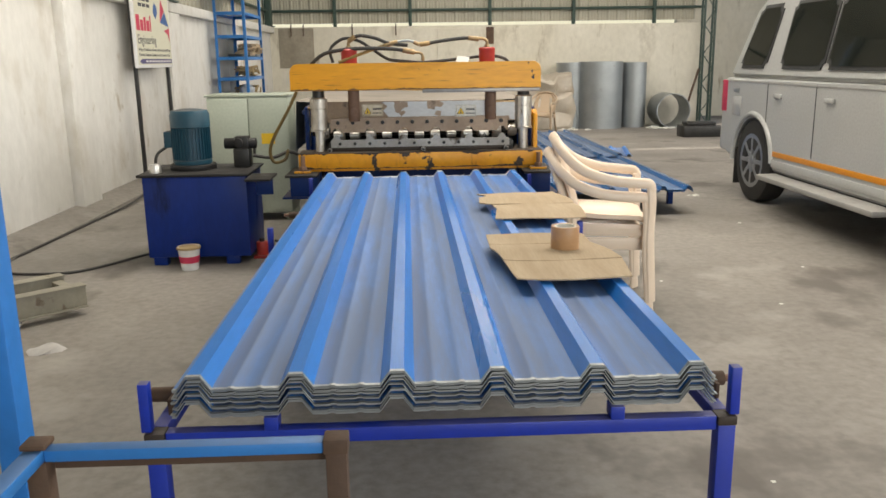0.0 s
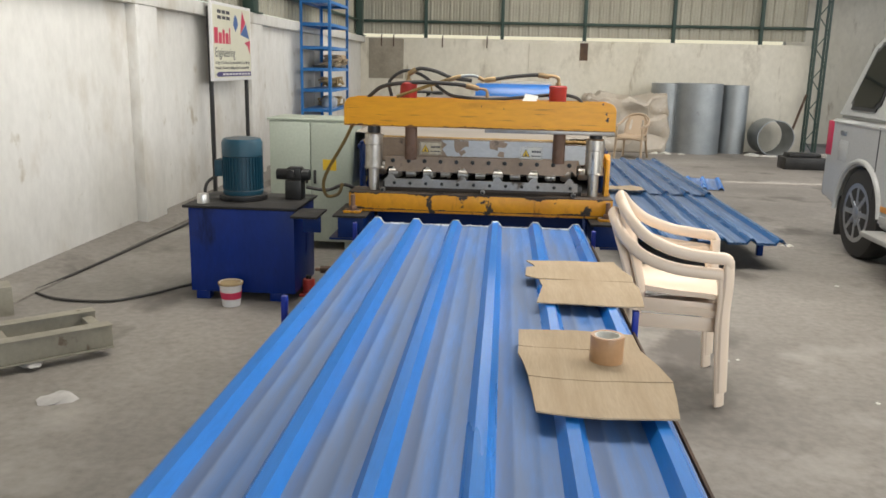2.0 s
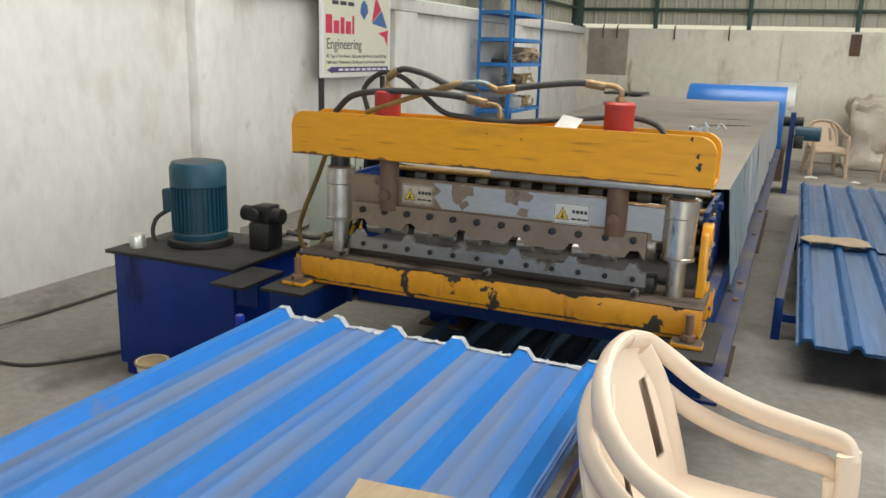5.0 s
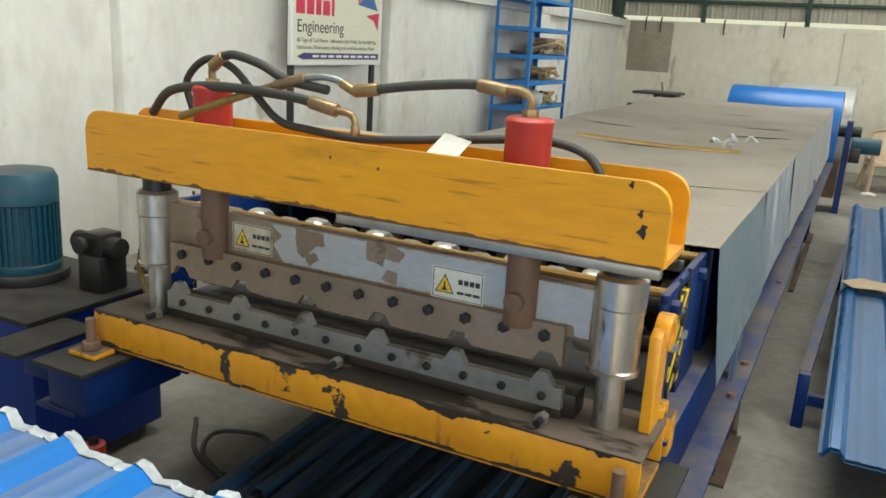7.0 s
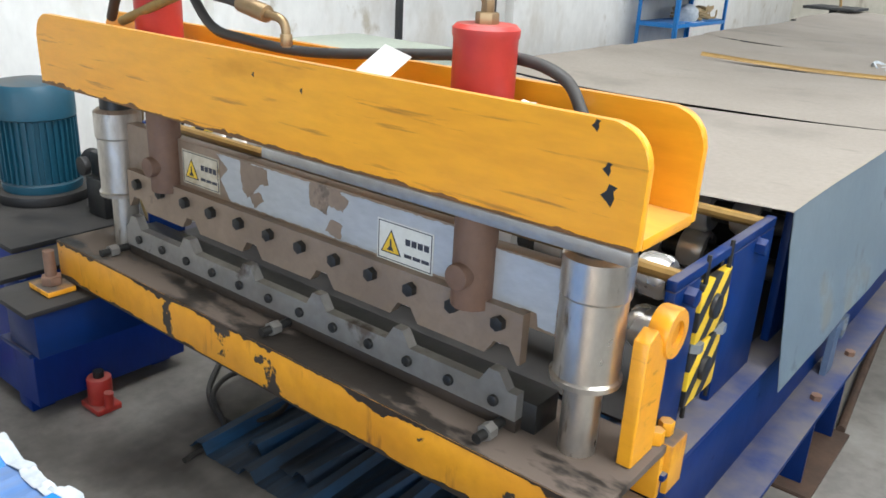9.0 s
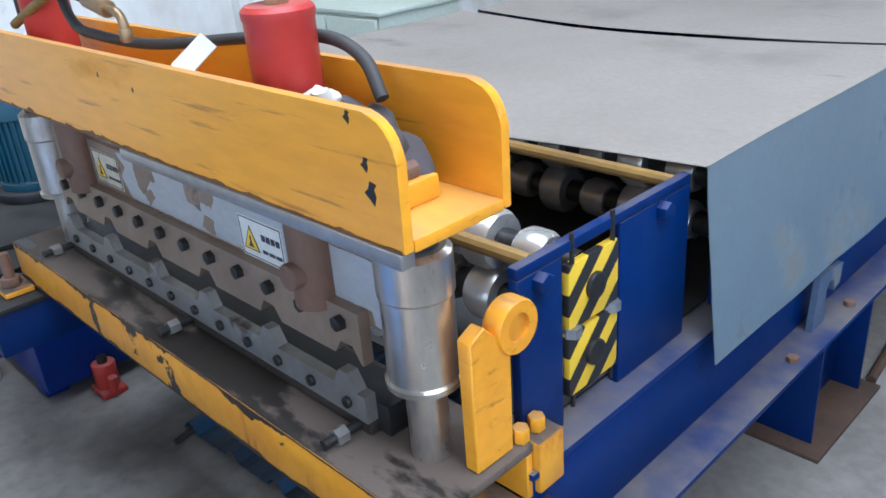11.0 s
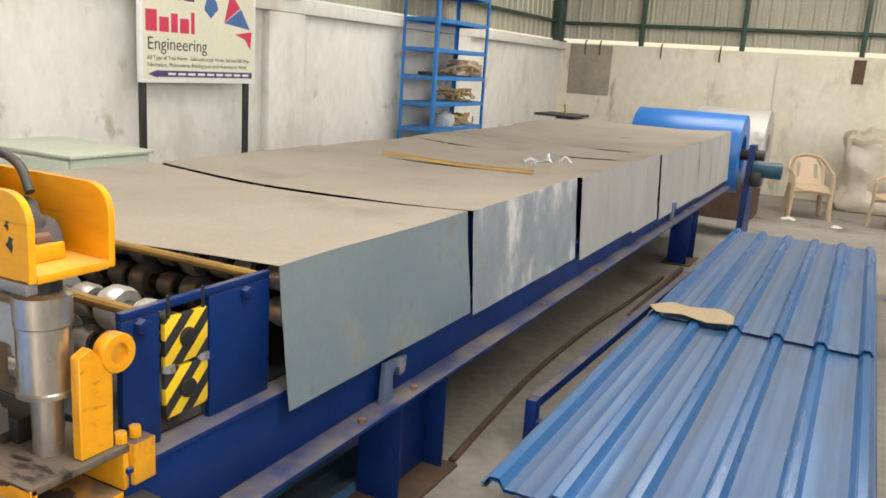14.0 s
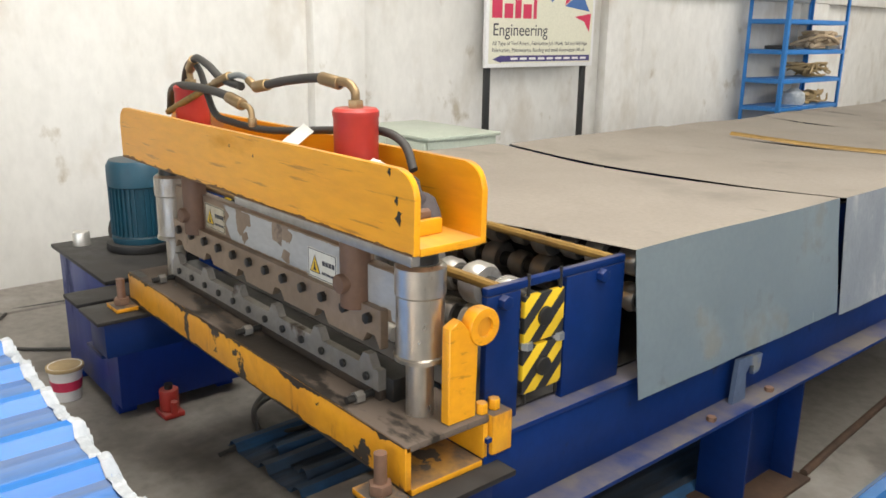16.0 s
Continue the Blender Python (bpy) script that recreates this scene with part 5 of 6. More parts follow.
bx.location = (-2.52, 8.43, 1.417 + GZ)
tagged(part("tray", box(-2.66, -2.46, 7.42, 7.68, 1.4175 + GZ, 1.455 + GZ, 0.01), "black_paint"), "small dark parts tray on the rack", "tray")

# ---------------------------------------------------------------- plastic chairs
def chair(mat="plastic"):
    ch = thing("plastic_chair", "cream moulded plastic armchair, stacked beside the sheet rack", "chair")
    seat = box(-0.21, 0.235, -0.225, 0.225, 0.395, 0.418)
    bmesh.ops.subdivide_edges(seat, edges=seat.edges[:], cuts=5, use_grid_fill=True)
    for v in seat.verts:
        u = (v.co.x / 0.23) ** 2
        v.co.z += 0.028 * (v.co.y / 0.225) ** 2 - 0.03 * max(0, v.co.x - 0.15) / 0.085 + 0.01 * u
        v.co.y *= 1.0 + 0.10 * v.co.x / 0.23
    part("seat", seat, mat, ch)
    for s in (-1, 1):
        part("front_leg", tube([(0.215, 0.243 * s, 0.60), (0.225, 0.245 * s, 0.50), (0.225, 0.243 * s, 0.36), (0.240, 0.250 * s, 0.18), (0.255, 0.258 * s, 0.004)], 0.036, 12, 5, flat=0.5), mat, ch)
        part("rear_leg", tube([(-0.195, 0.205 * s, 0.44), (-0.212, 0.212 * s, 0.30), (-0.24, 0.225 * s, 0.15), (-0.275, 0.24 * s, 0.004)], 0.038, 12, 5, flat=0.45), mat, ch)
        part("armrest", tube([(-0.335, 0.06 * s, 0.812), (-0.315, 0.15 * s, 0.790), (-0.265, 0.225 * s, 0.735), (-0.17, 0.262 * s, 0.672), (-0.03, 0.275 * s, 0.632), (0.12, 0.270 * s, 0.618), (0.20, 0.258 * s, 0.612), (0.222, 0.246 * s, 0.575)], 0.027, 12, 7, flat=0.62), mat, ch)
        part("back_side", tube([(-0.185, 0.205 * s, 0.42), (-0.225, 0.205 * s, 0.54), (-0.272, 0.19 * s, 0.67), (-0.315, 0.13 * s, 0.775)], 0.030, 10, 6, flat=0.5), mat, ch)
        part("side_apron", box(-0.20, 0.225, min(0.214 * s, 0.224 * s), max(0.214 * s, 0.224 * s), 0.335, 0.40, 0.004), mat, ch)
    part("front_apron", tube([(0.225, -0.235, 0.365), (0.248, 0.0, 0.385), (0.225, 0.235, 0.365)], 0.030, 10, 5, flat=0.5), mat, ch)
    part("top_rail", tube([(-0.315, -0.15, 0.790), (-0.335, -0.06, 0.815), (-0.338, 0.06, 0.815), (-0.315, 0.15, 0.790)], 0.028, 10, 6, flat=0.6), mat, ch)
    panel = bmesh.new()
    for off in (0.0, -0.006):
        vs = [[panel.verts.new((-0.19 - 0.148 * k / 8 + 0.10 * (0.19 * q / 4) ** 2 * 8 * 0.3 + off, 0.19 * q / 4 * (1 - 0.25 * (k / 8) ** 3), 0.43 + 0.375 * k / 8)) for q in range(-4, 5)] for k in range(9)]
        for k in range(8):
            for q in range(8):
                if 2 <= k <= 5 and q in (1, 6):
                    continue
                panel.faces.new((vs[k][q], vs[k][q + 1], vs[k + 1][q + 1], vs[k + 1][q]))
    part("back_panel", panel, mat, ch)
    return ch


ch = chair()
ch["group"] = "plastic armchairs"
CHAIR_SIZE = Matrix.Diagonal((0.82, 0.93, 0.93, 1))
ch.matrix_world = pose(0.871, -0.753, 0, 0, 0, -7) @ CHAIR_SIZE
copy_thing(ch, pose(0.876, -0.755, 0.068, 0, 1.5, -7))
for m, lab in ((pose(1.35, 10.5, ground(10.5), 0, 0, -75), "tan moulded plastic armchair standing by the rear wall"), (pose(2.38, 10.4, ground(10.4), 0, 0, -115), "tan plastic armchair in front of the wrapped bale")):
    c2 = chair("plastic_tan")
    c2["group"] = "plastic armchairs"
    c2["label"] = lab
    c2.matrix_world = m @ Matrix.Diagonal((0.9, 0.93, 0.93, 1))

# ---------------------------------------------------------------- second stack of sheets on a low frame
low = thing("low_frame", "low blue steel frame carrying slate-blue roofing sheets", "rack")
part("long_bar", prism([(0.922, 2.102), (0.962, 2.102), (1.036, 4.6), (0.996, 4.6)], "z", 0.187, 0.226), "blue_paint_shaded", low)
part("long_bar", box(2.08, 2.12, 2.0, 6.3, 0.145, 0.185, 0.003), "blue_paint_shaded", low)
part("long_bar", box(1.14, 1.18, 2.102, 6.3, 0.145, 0.185, 0.003), "blue_paint_shaded", low)
for x, y, top in ((0.942, 2.08, 0.226), (1.015, 4.622, 0.226), (2.10, 1.97, 0.186), (2.10, 4.1, 0.1445), (2.10, 6.33, 0.186), (1.16, 6.33, 0.186)):
    part("leg", box(x - 0.022, x + 0.022, y - 0.022, y + 0.022, ground(y), top, 0.003), "blue_paint_shaded", low)
part("cross_bar", box(0.965, 2.078, 2.06, 2.10, 0.1, 0.144, 0.003), "blue_paint_shaded", low)
part("cross_bar", box(1.038, 2.078, 4.60, 4.64, 0.1, 0.144, 0.003), "blue_paint_shaded", low)
part("cross_bar", box(1.183, 2.077, 6.31, 6.35, 0.145, 0.185, 0.003), "blue_paint_shaded", low)
a1 = sheet_thing("sheet_slate", "ribbed slate-blue roofing sheet, dusty and faintly glossy", "slate-blue roofing sheets", 1.06, 2.32, ends=False)
a1.matrix_world = pose(0.012, 1.43, 0.204)
b1 = sheet_thing("sheet_slate", "ribbed slate-blue roofing sheet lapping over another", "slate-blue roofing sheets", 1.06, 2.95, ends=False)
b1.matrix_world = pose(0.01, 3.52, 0.222)
for k in range(1, 5):
    copy_thing(a1, pose(0.012 + rnd.uniform(-0.006, 0.006), 1.43 + rnd.uniform(-0.01, 0.02), 0.204 - 0.0042 * k))
    copy_thing(b1, pose(rnd.uniform(0.0, 0.012), 3.52 + rnd.uniform(0.0, 0.03), 0.222 - 0.0042 * k))
board("cardboard_strip", [(1.02, 3.56), (1.12, 3.68), (1.22, 3.66), (1.36, 3.72), (1.45, 3.62), (1.46, 3.50), (1.34, 3.46), (1.20, 3.52), (1.08, 3.47)], 0.256, "torn brown cardboard strip lying across the sheet lap", 5)
fl = tagged(part("loose_sheet", ribbed(0, 4, 0.2, 1.3), "sheet_blue"), "short blue ribbed sheet lying flat on the floor", "roofing sheet")
fl.matrix_world = pose(2.25, 6.1, ground(6.1) + 0.012, -1.17, 0, -12)
tagged(part("bent_bar", tube([(0.735, 1.83, 0.012), (0.690, 2.34, 0.006), (0.642, 2.99, -0.008), (0.634, 3.86, -0.026), (0.665, 4.57, -0.04), (0.680, 5.53, -0.06)], 0.014, 10), "rust_steel"), "long bent rusty bar lying on the floor beside the bed", "steel bar")
tagged(part("steel_strip", prism([(0.735, 4.3), (0.765, 4.3), (0.765, 5.9), (0.735, 5.9)], "z", -0.11, -0.035), "rust_steel"), "thin rusty steel bar lying on the floor", "steel strip")

# ---------------------------------------------------------------- decoiler and coils at the rear
dec = thing("decoiler", "blue coil of sheet on a decoiler stand at the machine inlet", "decoiler", at=(0.22, 8.35, ground(8.35)))
part("coil", lathe([(0.20, -0.56), (0.40, -0.56), (0.405, -0.55), (0.405, 0.55), (0.40, 0.56), (0.20, 0.56), (0.20, -0.56)], (0, 0, 0.84), "X", 48), "blue_coil", dec, "bright blue coated coil")
part("axle", rod((-0.75, 0, 0.84), (0.78, 0, 0.84), 0.06, seg=20), "bolt", dec)
for x in (-0.68, 0.66):
    part("upright", prism([(-0.28, 0.0), (0.28, 0.0), (0.10, 0.95), (-0.10, 0.95)], "x", x - 0.03, x + 0.03), "blue_paint_shaded", dec)
part("gear_motor", rod((0.70, -0.16, 0.72), (0.98, -0.16, 0.72), 0.085, seg=24, bevel=0.01), "teal_motor", dec, "teal gear motor")
part("gear_box", box(0.695, 0.80, -0.30, -0.05, 0.55, 0.70, 0.01), "bolt", dec)
wc = tagged(part("white_coil", lathe([(0.2, -0.42), (0.46, -0.42), (0.465, -0.41), (0.465, 0.41), (0.46, 0.42), (0.2, 0.42), (0.2, -0.42)], (0, 0, 0), "X", 48), "zinc_warm"), "pale galvanised coil resting on a timber cradle", "coil")
wc.location = (0.45, 9.75, ground(9.75) + 0.83)
tagged(part("cradle", prism([(9.30, -0.17), (10.2, -0.17), (10.2, 0.28), (9.98, 0.26), (9.75, 0.203), (9.52, 0.26), (9.30, 0.28)], "x", 0.08, 0.82), "rust_steel"), "rusty steel cradle under the coil", "cradle")
tk = thing("tool_tray", "dark sheet metal tool tray beside the bed", "tray", at=(-1.0, 7.6, 0))
part("pan", prism([(-0.22, -0.2), (0.22, -0.2), (0.24, 0.25), (-0.2, 0.28)], "z", 0.975, 1.0, bevel=0.004), "black_paint", tk)
part("support", box(-0.03, 0.03, -0.03, 0.03, ground(7.6), 0.9745, 0.002), "black_paint", tk)
part("lever", rod((0.05, 0.02, 1.0), (0.03, 0.03, 1.10), 0.012, seg=10), "ochre_rod", tk, "ochre lever")

# ---------------------------------------------------------------- rolled sheets and clutter at the rear wall
def rolled(x, y, r, h, tilt, label, seed):
    bm = bmesh.new()
    n = 56
    rows = []
    for z in (0, h):
        rows.append([bm.verts.new(((r + 0.012 * k / n) * math.cos(2.15 * math.pi * k / n + seed), (r + 0.012 * k / n) * math.sin(2.15 * math.pi * k / n + seed), z)) for k in range(n + 1)])
    for k in range(n):
        bm.faces.new((rows[0][k], rows[0][k + 1], rows[1][k + 1], rows[1][k]))
    ex = bmesh.ops.extrude_face_region(bm, geom=bm.faces[:])
    for v in [g for g in ex["geom"] if isinstance(g, bmesh.types.BMVert)]:
        v.co.x *= 0.985
        v.co.y *= 0.985
    ob = tagged(part("rolled_sheet", bm, "zinc"), label, "sheet roll", group="rolled sheets at the rear wall")
    ob.matrix_world = pose(x, y, ground(y), tilt, 0, 0)
    return ob


rolled(3.28, 12.25, 0.30, 1.33, 0, "upright roll of dull galvanised sheet against the wall", 1.2)
rolled(3.86, 12.1, 0.45, 1.34, 0, "wide upright roll of galvanised sheet against the wall", -1.9)
rolled(4.60, 12.25, 0.245, 1.32, 0, "narrow upright roll of shiny galvanised sheet", -1.4)
drum = tagged(part("lying_roll", lathe([(0.33, -0.35), (0.345, -0.35), (0.345, 0.35), (0.33, 0.35), (0.33, -0.35)], (0, 0, 0), "Y", 48), "zinc"), "short galvanised sheet ring lying on its side", "sheet ring")
drum.location = (5.3, 12.1, ground(12.1) + 0.347)
bale = box(-0.78, 0.78, -0.40, 0.40, 0, 1.05, 0.08)
bmesh.ops.subdivide_edges(bale, edges=bale.edges[:], cuts=11, use_grid_fill=True)
for v in bale.verts:
    k = v.co * 3.4
    v.co += (Vector((noise.noise(k), noise.noise(k + Vector((5, 0, 0))), noise.noise(k + Vector((0, 7, 0))))) * 0.13 + Vector((0, abs(noise.noise(v.co * 9)), noise.noise(v.co * 8))) * 0.06) * min(1, v.co.z * 5)
bl = tagged(part("wrapped_bale", bale, "tarp"), "bulky bale wrapped in clear film over brown cardboard", "bale")
bl.location = (2.45, 12.05, ground(12.05))
blk = thing("machine_part", "dark rusty machine block on the floor", "machine part", at=(4.95, 9.3, ground(9.3)))
part("block", box(-0.32, 0.32, -0.2, 0.2, 0, 0.2, 0.015), "bolt", blk)
part("cap", box(-0.25, 0.25, -0.15, 0.15, 0.2005, 0.26, 0.01), "bolt", blk)
tagged(part("leaning_bar", rod((5.6, 12.2, ground(12.2)), (6.05, 12.55, 0.95), 0.025, seg=10), "rust_steel"), "rusty bar leaning against the wall end", "bar")


def scrap(x, y, s, seed, mat="paper", z=None):
    rnd = random.Random(seed)
    bm = bmesh.new()
    bmesh.ops.create_icosphere(bm, subdivisions=2, radius=s)
    for v in bm.verts:
        v.co = Vector((v.co.x * rnd.uniform(0.6, 1.3), v.co.y * rnd.uniform(0.6, 1.3), max(0, v.co.z * 0.35 * rnd.uniform(0.3, 1.2))))
    ob = tagged(part("paper_scrap", bm, mat), "crumpled scrap of packing paper on the floor", "scrap", group="floor litter")
    ob.location = (x, y, ground(y) if z is None else z)


for k, (x, y, s) in enumerate(((1.23, -0.45, 0.016), (1.29, -0.43, 0.010), (1.75, -0.9, 0.012), (1.98, -1.5, 0.016), (2.2, -0.2, 0.010), (1.5, 0.6, 0.012), (2.35, 1.1, 0.014), (2.45, 2.4, 0.05), (1.55, -2.3, 0.014), (1.7, -2.7, 0.012), (0.95, -2.6, 0.008), (3.0, 11.6, 0.10), (3.5, 11.5, 0.09), (4.9, 11.7, 0.16), (5.15, 11.6, 0.13), (3.2, 11.55, 0.12), (1.75, 9.9, 0.07), (1.2, 10.1, 0.10), (-1.69, -1.29, 0.075))):
    scrap(x, y, s, k, "paper" if k < 18 else "stone")

# welded steel frame lying by the wall on stones
lying = thing("welded_truss", "dusty olive-grey welded steel truss lying on stones", "truss", at=(-1.70, -0.76, 0), turn=133)
for x in (0.0, 0.27):
    part("channel", box(x, x + 0.05, 0.0, 1.7, 0.045, 0.145, 0.004), "olive_steel", lying)
    part("lip", box(x - 0.012, x + 0.062, 0.0, 1.7, 0.1455, 0.152, 0.001), "olive_steel", lying)
    part("bottom_lip", box(x - 0.012, x + 0.062, 0.0, 1.7, 0.038, 0.0445, 0.001), "olive_steel", lying)
for y in (0.02, 0.42, 0.9, 1.4):
    part("cross_member", box(0.063, 0.257, y, y + 0.05, 0.06, 0.13, 0.003), "olive_steel", lying)
for y in (0.35, 1.2):
    st = bmesh.new()
    bmesh.ops.create_icosphere(st, subdivisions=2, radius=1)
    for v in st.verts:
        v.co = Vector((0.16 + 0.2 * v.co.x, y + 0.07 * v.co.y, min(0.0375, max(0, 0.02 + 0.03 * v.co.z + 0.01 * noise.noise(v.co * 3)))))
    ob = tagged(part("support_stone", st, "stone"), "pale rough stone under the steel truss", "stone", group="stones under the frame")
    ob.matrix_world = pose(-1.70, -0.76, 0, 0, 0, 133)
tube_end = thing("steel_tube", "short square dusty steel tube lying by the wall", "steel tube", at=(-2.50, -0.26, 0), turn=128)
for k, (x0, x1, z0, z1) in enumerate(((0, 0.16, 0, 0.006), (0, 0.16, 0.154, 0.16), (0, 0.006, 0.0065, 0.1535), (0.154, 0.16, 0.0065, 0.1535))):
    part("tube_wall", box(x0, x1, 0, 0.32, z0, z1, 0.001), "olive_steel", tube_end)

# trestle and ladder beside the near end of the rack
tr = thing("trestle", "light blue angle-iron trestle with rusty legs", "trestle", at=(-0.34, -3.85, 0))
part("top_bar", box(-0.158, 0.150, -0.010, 0.010, 0.778, 0.792, 0.002), "blue_rack", tr)
part("top_lip", box(-0.158, 0.150, 0.0105, 0.0135, 0.760, 0.790, 0.001), "rust_steel", tr, "rusty angle lip")
part("side_bar", box(-0.180, -0.158, -0.42, 0.012, 0.778, 0.793, 0.002), "blue_rack", tr)
for x in (-0.168, 0.164):
    part("leg", box(x - 0.012, x + 0.012, -0.010, 0.012, 0, 0.7775, 0.002), "rust_steel", tr, "rusty leg")
    part("leg_cap", box(x - 0.014, x + 0.014, -0.014, 0.014, 0.7935 if x < 0 else 0.778, 0.80 if x < 0 else 0.796, 0.002), "rust_steel", tr)
part("leg", box(-0.180, -0.158, -0.42, -0.40, 0, 0.7775, 0.002), "rust_steel", tr, "rusty leg")
lad = thing("steel_ladder", "bright blue painted steel ladder standing beside the sheet rack", "ladder", at=(-0.79, -3.70, 0))
for x in (-0.175, 0.182):
    part("stile", box(x - 0.015, x + 0.015, -0.02, 0.02, 0, 1.195, 0.002), "ladder_blue", lad)
for k in range(5):
    part("rung", box(-0.1595, 0.1665, -0.012, 0.012, 0.06 + 0.225 * k, 0.085 + 0.225 * k, 0.002), "ladder_blue", lad)

# ---------------------------------------------------------------- white car
def car():
    c = thing("parked_car", "white people carrier with an orange stripe, parked in the workshop", "car", at=(2.80, 2.03, 0))
    arch = 0.385

    def arc(cy):
        return [(cy + arch * math.cos(math.radians(a)), max(0.30, 0.34 + arch * math.sin(math.radians(a)))) for a in range(0, 181, 18)]
    low = [(0.68, 0.38), (0.72, 0.55), (0.70, 0.78), (0.66, 1.02), (-2.0, 1.02), (-2.9, 0.98), (-3.45, 0.86), (-3.55, 0.62), (-3.5, 0.36)]
    under = [(y, z) for y, z in reversed(arc(-2.62))]
    under2 = [(y, z) for y, z in reversed(arc(0.0))]
    prof = low + [(-3.02, 0.30)] + under[1:-1] + [(-2.22, 0.30), (-0.40, 0.30)] + under2[1:-1] + [(0.40, 0.32)]
    part("body", prism(prof, "x", 0.0, 1.62, bevel=0.02), "car_white", c)
    green = [(0.66, 1.025), (0.45, 1.60), (0.30, 1.70), (-1.35, 1.70), (-1.55, 1.66), (-2.15, 1.025)]
    bm = prism(green, "x", 0.03, 1.59)
    for v in bm.verts:
        k = max(0, v.co.z - 1.03) / 0.67
        v.co.x += (0.16 if v.co.x < 0.8 else -0.16) * k
    bmesh.ops.bevel(bm, geom=bm.edges[:], offset=0.03, segments=2, affect="EDGES")
    part("cabin", bm, "car_white", c)
    part("cladding_strip", box(-0.012, 0.0, -2.2, -0.40, 0.34, 0.40, 0.004), "car_white", c)
    part("stripe", box(-0.006, -0.001, -2.2, -0.40, 0.425, 0.465, 0.001), "orange_stripe", c, "orange side stripe")

    def pane(y0, y1, y0t, y1t, out=0.012, g=0.0):
        own = bmesh.new()
        xa, xb = 0.027 + 0.16 * 0.15, 0.027 + 0.16 * 0.84
        vs = [own.verts.new(p) for p in ((xa - 0.24 * g, y0 + g, 1.13 - g), (xa - 0.24 * g, y1 - g, 1.13 - g), (xb + 0.24 * g, y1t - g, 1.59 + g), (xb + 0.24 * g, y0t + g, 1.59 + g))]
        own.faces.new(vs)
        ex = bmesh.ops.extrude_face_region(own, geom=own.faces[:])
        for v in [g for g in ex["geom"] if isinstance(g, bmesh.types.BMVert)]:
            v.co.x -= out
        bmesh.ops.bevel(own, geom=[e for e in own.edges if abs(e.verts[0].co.x - e.verts[1].co.x) > 0.8 * out and abs(e.verts[0].co.z - e.verts[1].co.z) < 0.01], offset=0.045, segments=3, affect="EDGES")
        return own
    for a in ((0.44, -0.03, 0.30, -0.06), (-0.34, -0.98, -0.30, -0.94), (-1.06, -1.92, -1.02, -1.50)):
        w = part("side_window", pane(*a), "glass", c, "dark tinted window")
        part("window_seal", pane(*a, out=0.008, g=0.028), "black_paint", w)
    for y in (-0.23, -1.02):
        part("door_gap", box(-0.003, 0.0, y - 0.004, y + 0.004, 0.48, 1.0), "black_paint", c)
    for y in (-0.40, -1.20):
        part("door_handle", box(-0.022, -0.002, y - 0.09, y + 0.03, 0.88, 0.915, 0.006), "car_white", c)
    part("rear_bumper", box(0.02, 1.6, 0.62, 0.80, 0.36, 0.60, 0.04), "car_white", c)
    part("tail_lamp", box(-0.004, 0.10, 0.60, 0.725, 0.72, 1.0, 0.01), "ink_red", c, "red tail lamp")
    for y in (0.0, -2.62):
        lip = [(-0.004, y + 0.392 * math.cos(math.radians(a)), 0.34 + 0.392 * math.sin(math.radians(a))) for a in range(-4, 185, 12)]
        part("arch_flare", tube(lip, 0.022, 8, 2), "car_white", c)
        part("arch_liner", prism([(y + 0.38 * math.cos(math.radians(a)), 0.345 + 0.38 * math.sin(math.radians(a))) for a in range(0, 181, 15)], "x", 0.145, 0.1495), "rubber", c, "dark wheel arch liner")
    part("fuel_flap", box(-0.004, -0.0005, 0.28, 0.46, 0.70, 0.86, 0.0015), "car_white", c)
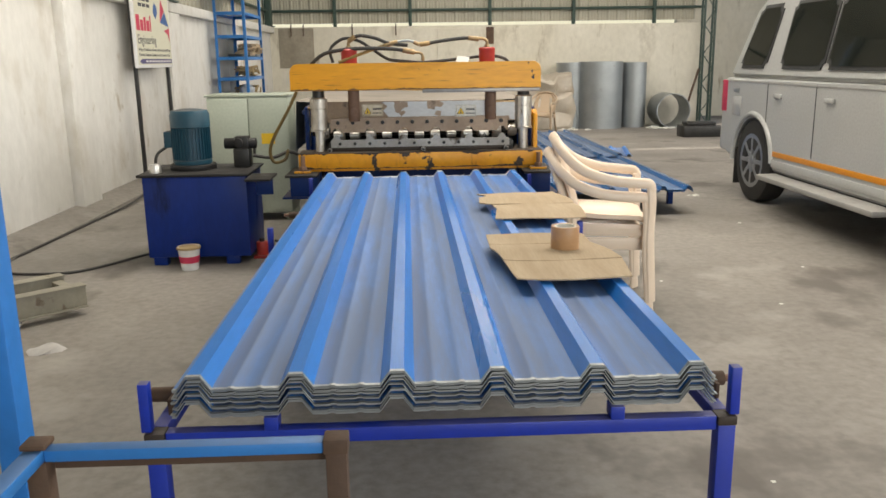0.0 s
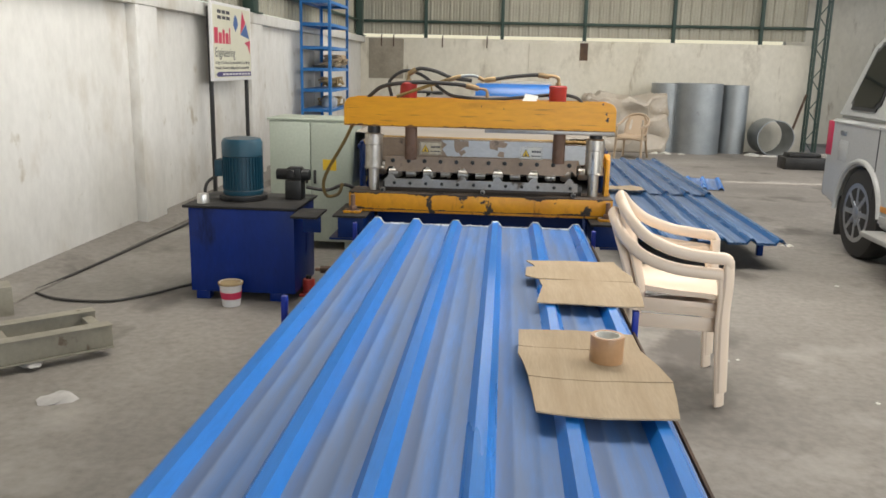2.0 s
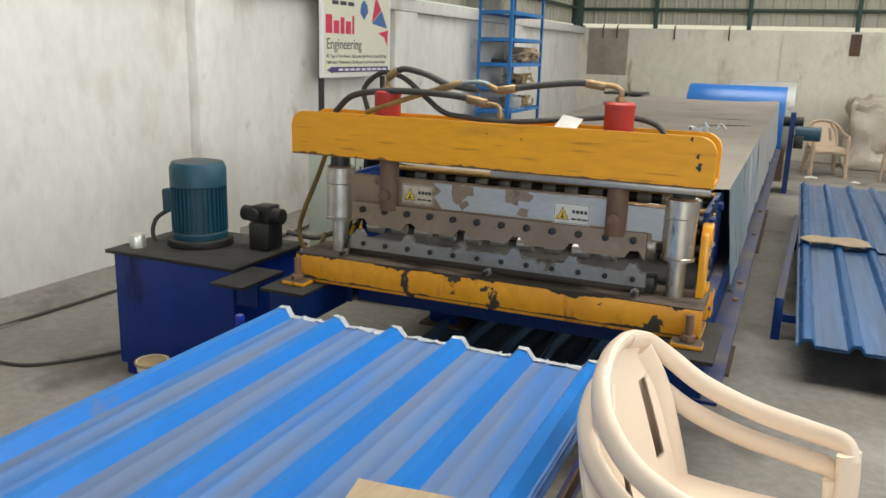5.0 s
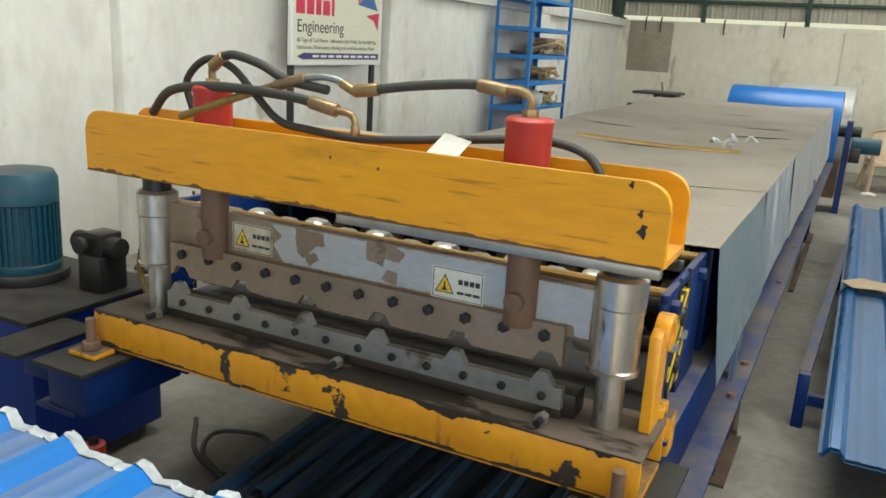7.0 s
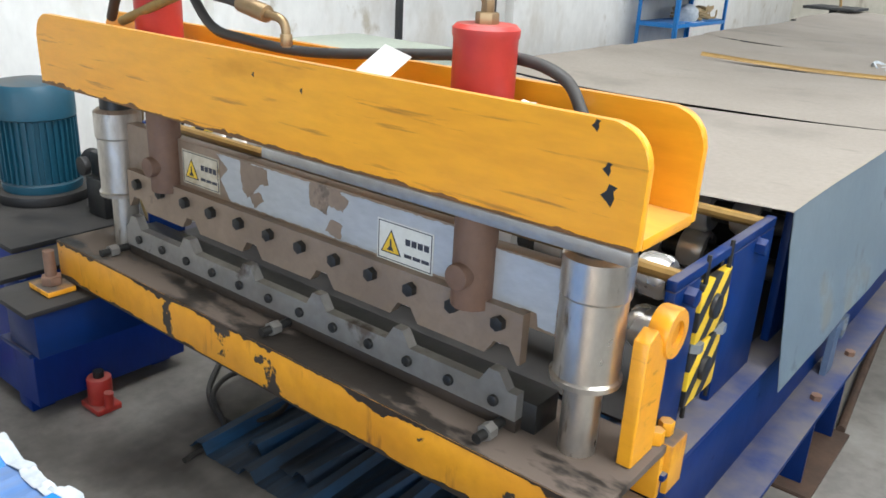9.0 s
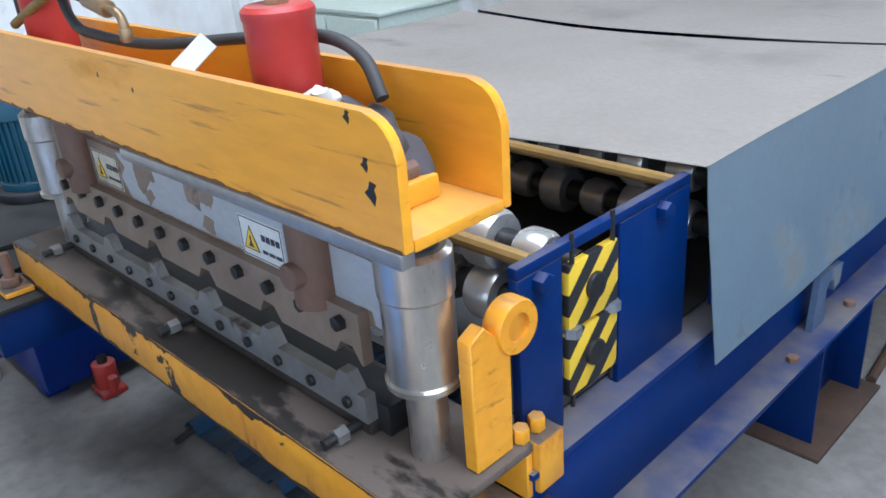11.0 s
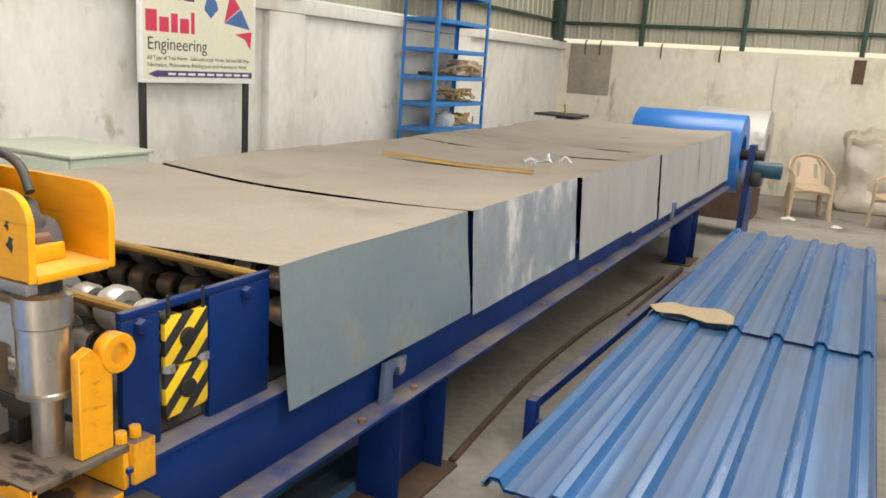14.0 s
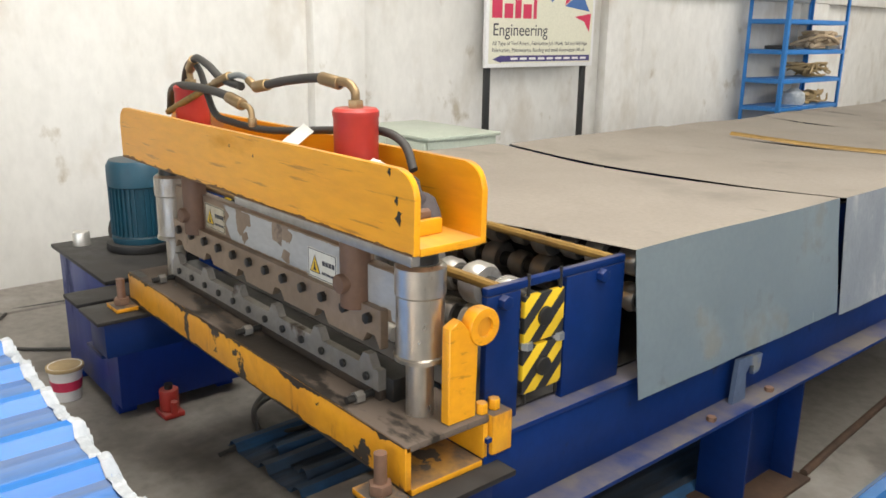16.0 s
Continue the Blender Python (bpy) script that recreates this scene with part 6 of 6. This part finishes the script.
    for y0, y1 in ((0.16, -0.62), (-0.66, -1.30)):
        part("roof_rail", tube([(0.27, y0, 1.70), (0.265, y0 - 0.05, 1.735), (0.265, y1 + 0.05, 1.735), (0.27, y1, 1.70)], 0.014, 8, 4), "zinc", c, "grey roof rail")
    part("waist_line", box(-0.004, -0.0005, -1.95, 0.60, 0.985, 0.998, 0.001), "zinc_warm", c)
    part("running_board", box(-0.15, 0.02, -2.1, -0.45, 0.255, 0.295, 0.012), "zinc_warm", c, "grey running board")
    part("mud_flap", box(0.01, 0.21, 0.37, 0.385, 0.10, 0.42, 0.003), "rubber", c, "black mud flap")
    part("side_badge", box(-0.004, 0.0, 0.34, 0.46, 0.90, 0.935, 0.001), "zinc", c, "small grey badge")
    part("arch_lining", box(0.15, 1.45, -3.3, 0.55, 0.25, 0.80), "black_paint", c)
    for y in (0.0, -2.62):
        for x0, s in ((0.10, -1), (1.52, 1)):
            wh = part("wheel", lathe([(0.10, -0.10), (0.30, -0.10), (0.335, -0.085), (0.345, -0.05), (0.345, 0.05), (0.335, 0.085), (0.30, 0.10), (0.215, 0.10), (0.21, 0.06), (0.10, 0.06), (0.10, -0.10)], (x0, y, 0.345), "X", 40), "rubber", c, "black tyre")
            part("rim", lathe([(0.0, -0.098), (0.05, -0.10), (0.06, -0.085), (0.18, -0.075), (0.205, -0.098), (0.222, -0.099), (0.222, -0.06), (0.0, -0.05)], (x0, y, 0.345), "X", 40), "rubber", wh)
            part("rim_lip", lathe([(0.19, -0.10), (0.225, -0.101), (0.225, -0.07), (0.19, -0.08), (0.19, -0.10)], (x0, y, 0.345), "X", 40), "alloy", wh, "silver alloy rim")
            part("hub_cap", rod((x0 - 0.104, y, 0.345), (x0 - 0.08, y, 0.345), 0.05, seg=20, bevel=0.006), "alloy", wh)
            for k in range(8):
                own = box(-0.101, -0.076, -0.022, 0.022, 0.04, 0.205, 0.006)
                bmesh.ops.transform(own, matrix=Matrix.Translation((x0, y, 0.345)) @ Matrix.Rotation(math.pi * k / 4, 4, "X"), verts=own.verts)
                part("spoke", own, "alloy", wh)
    return c


car()
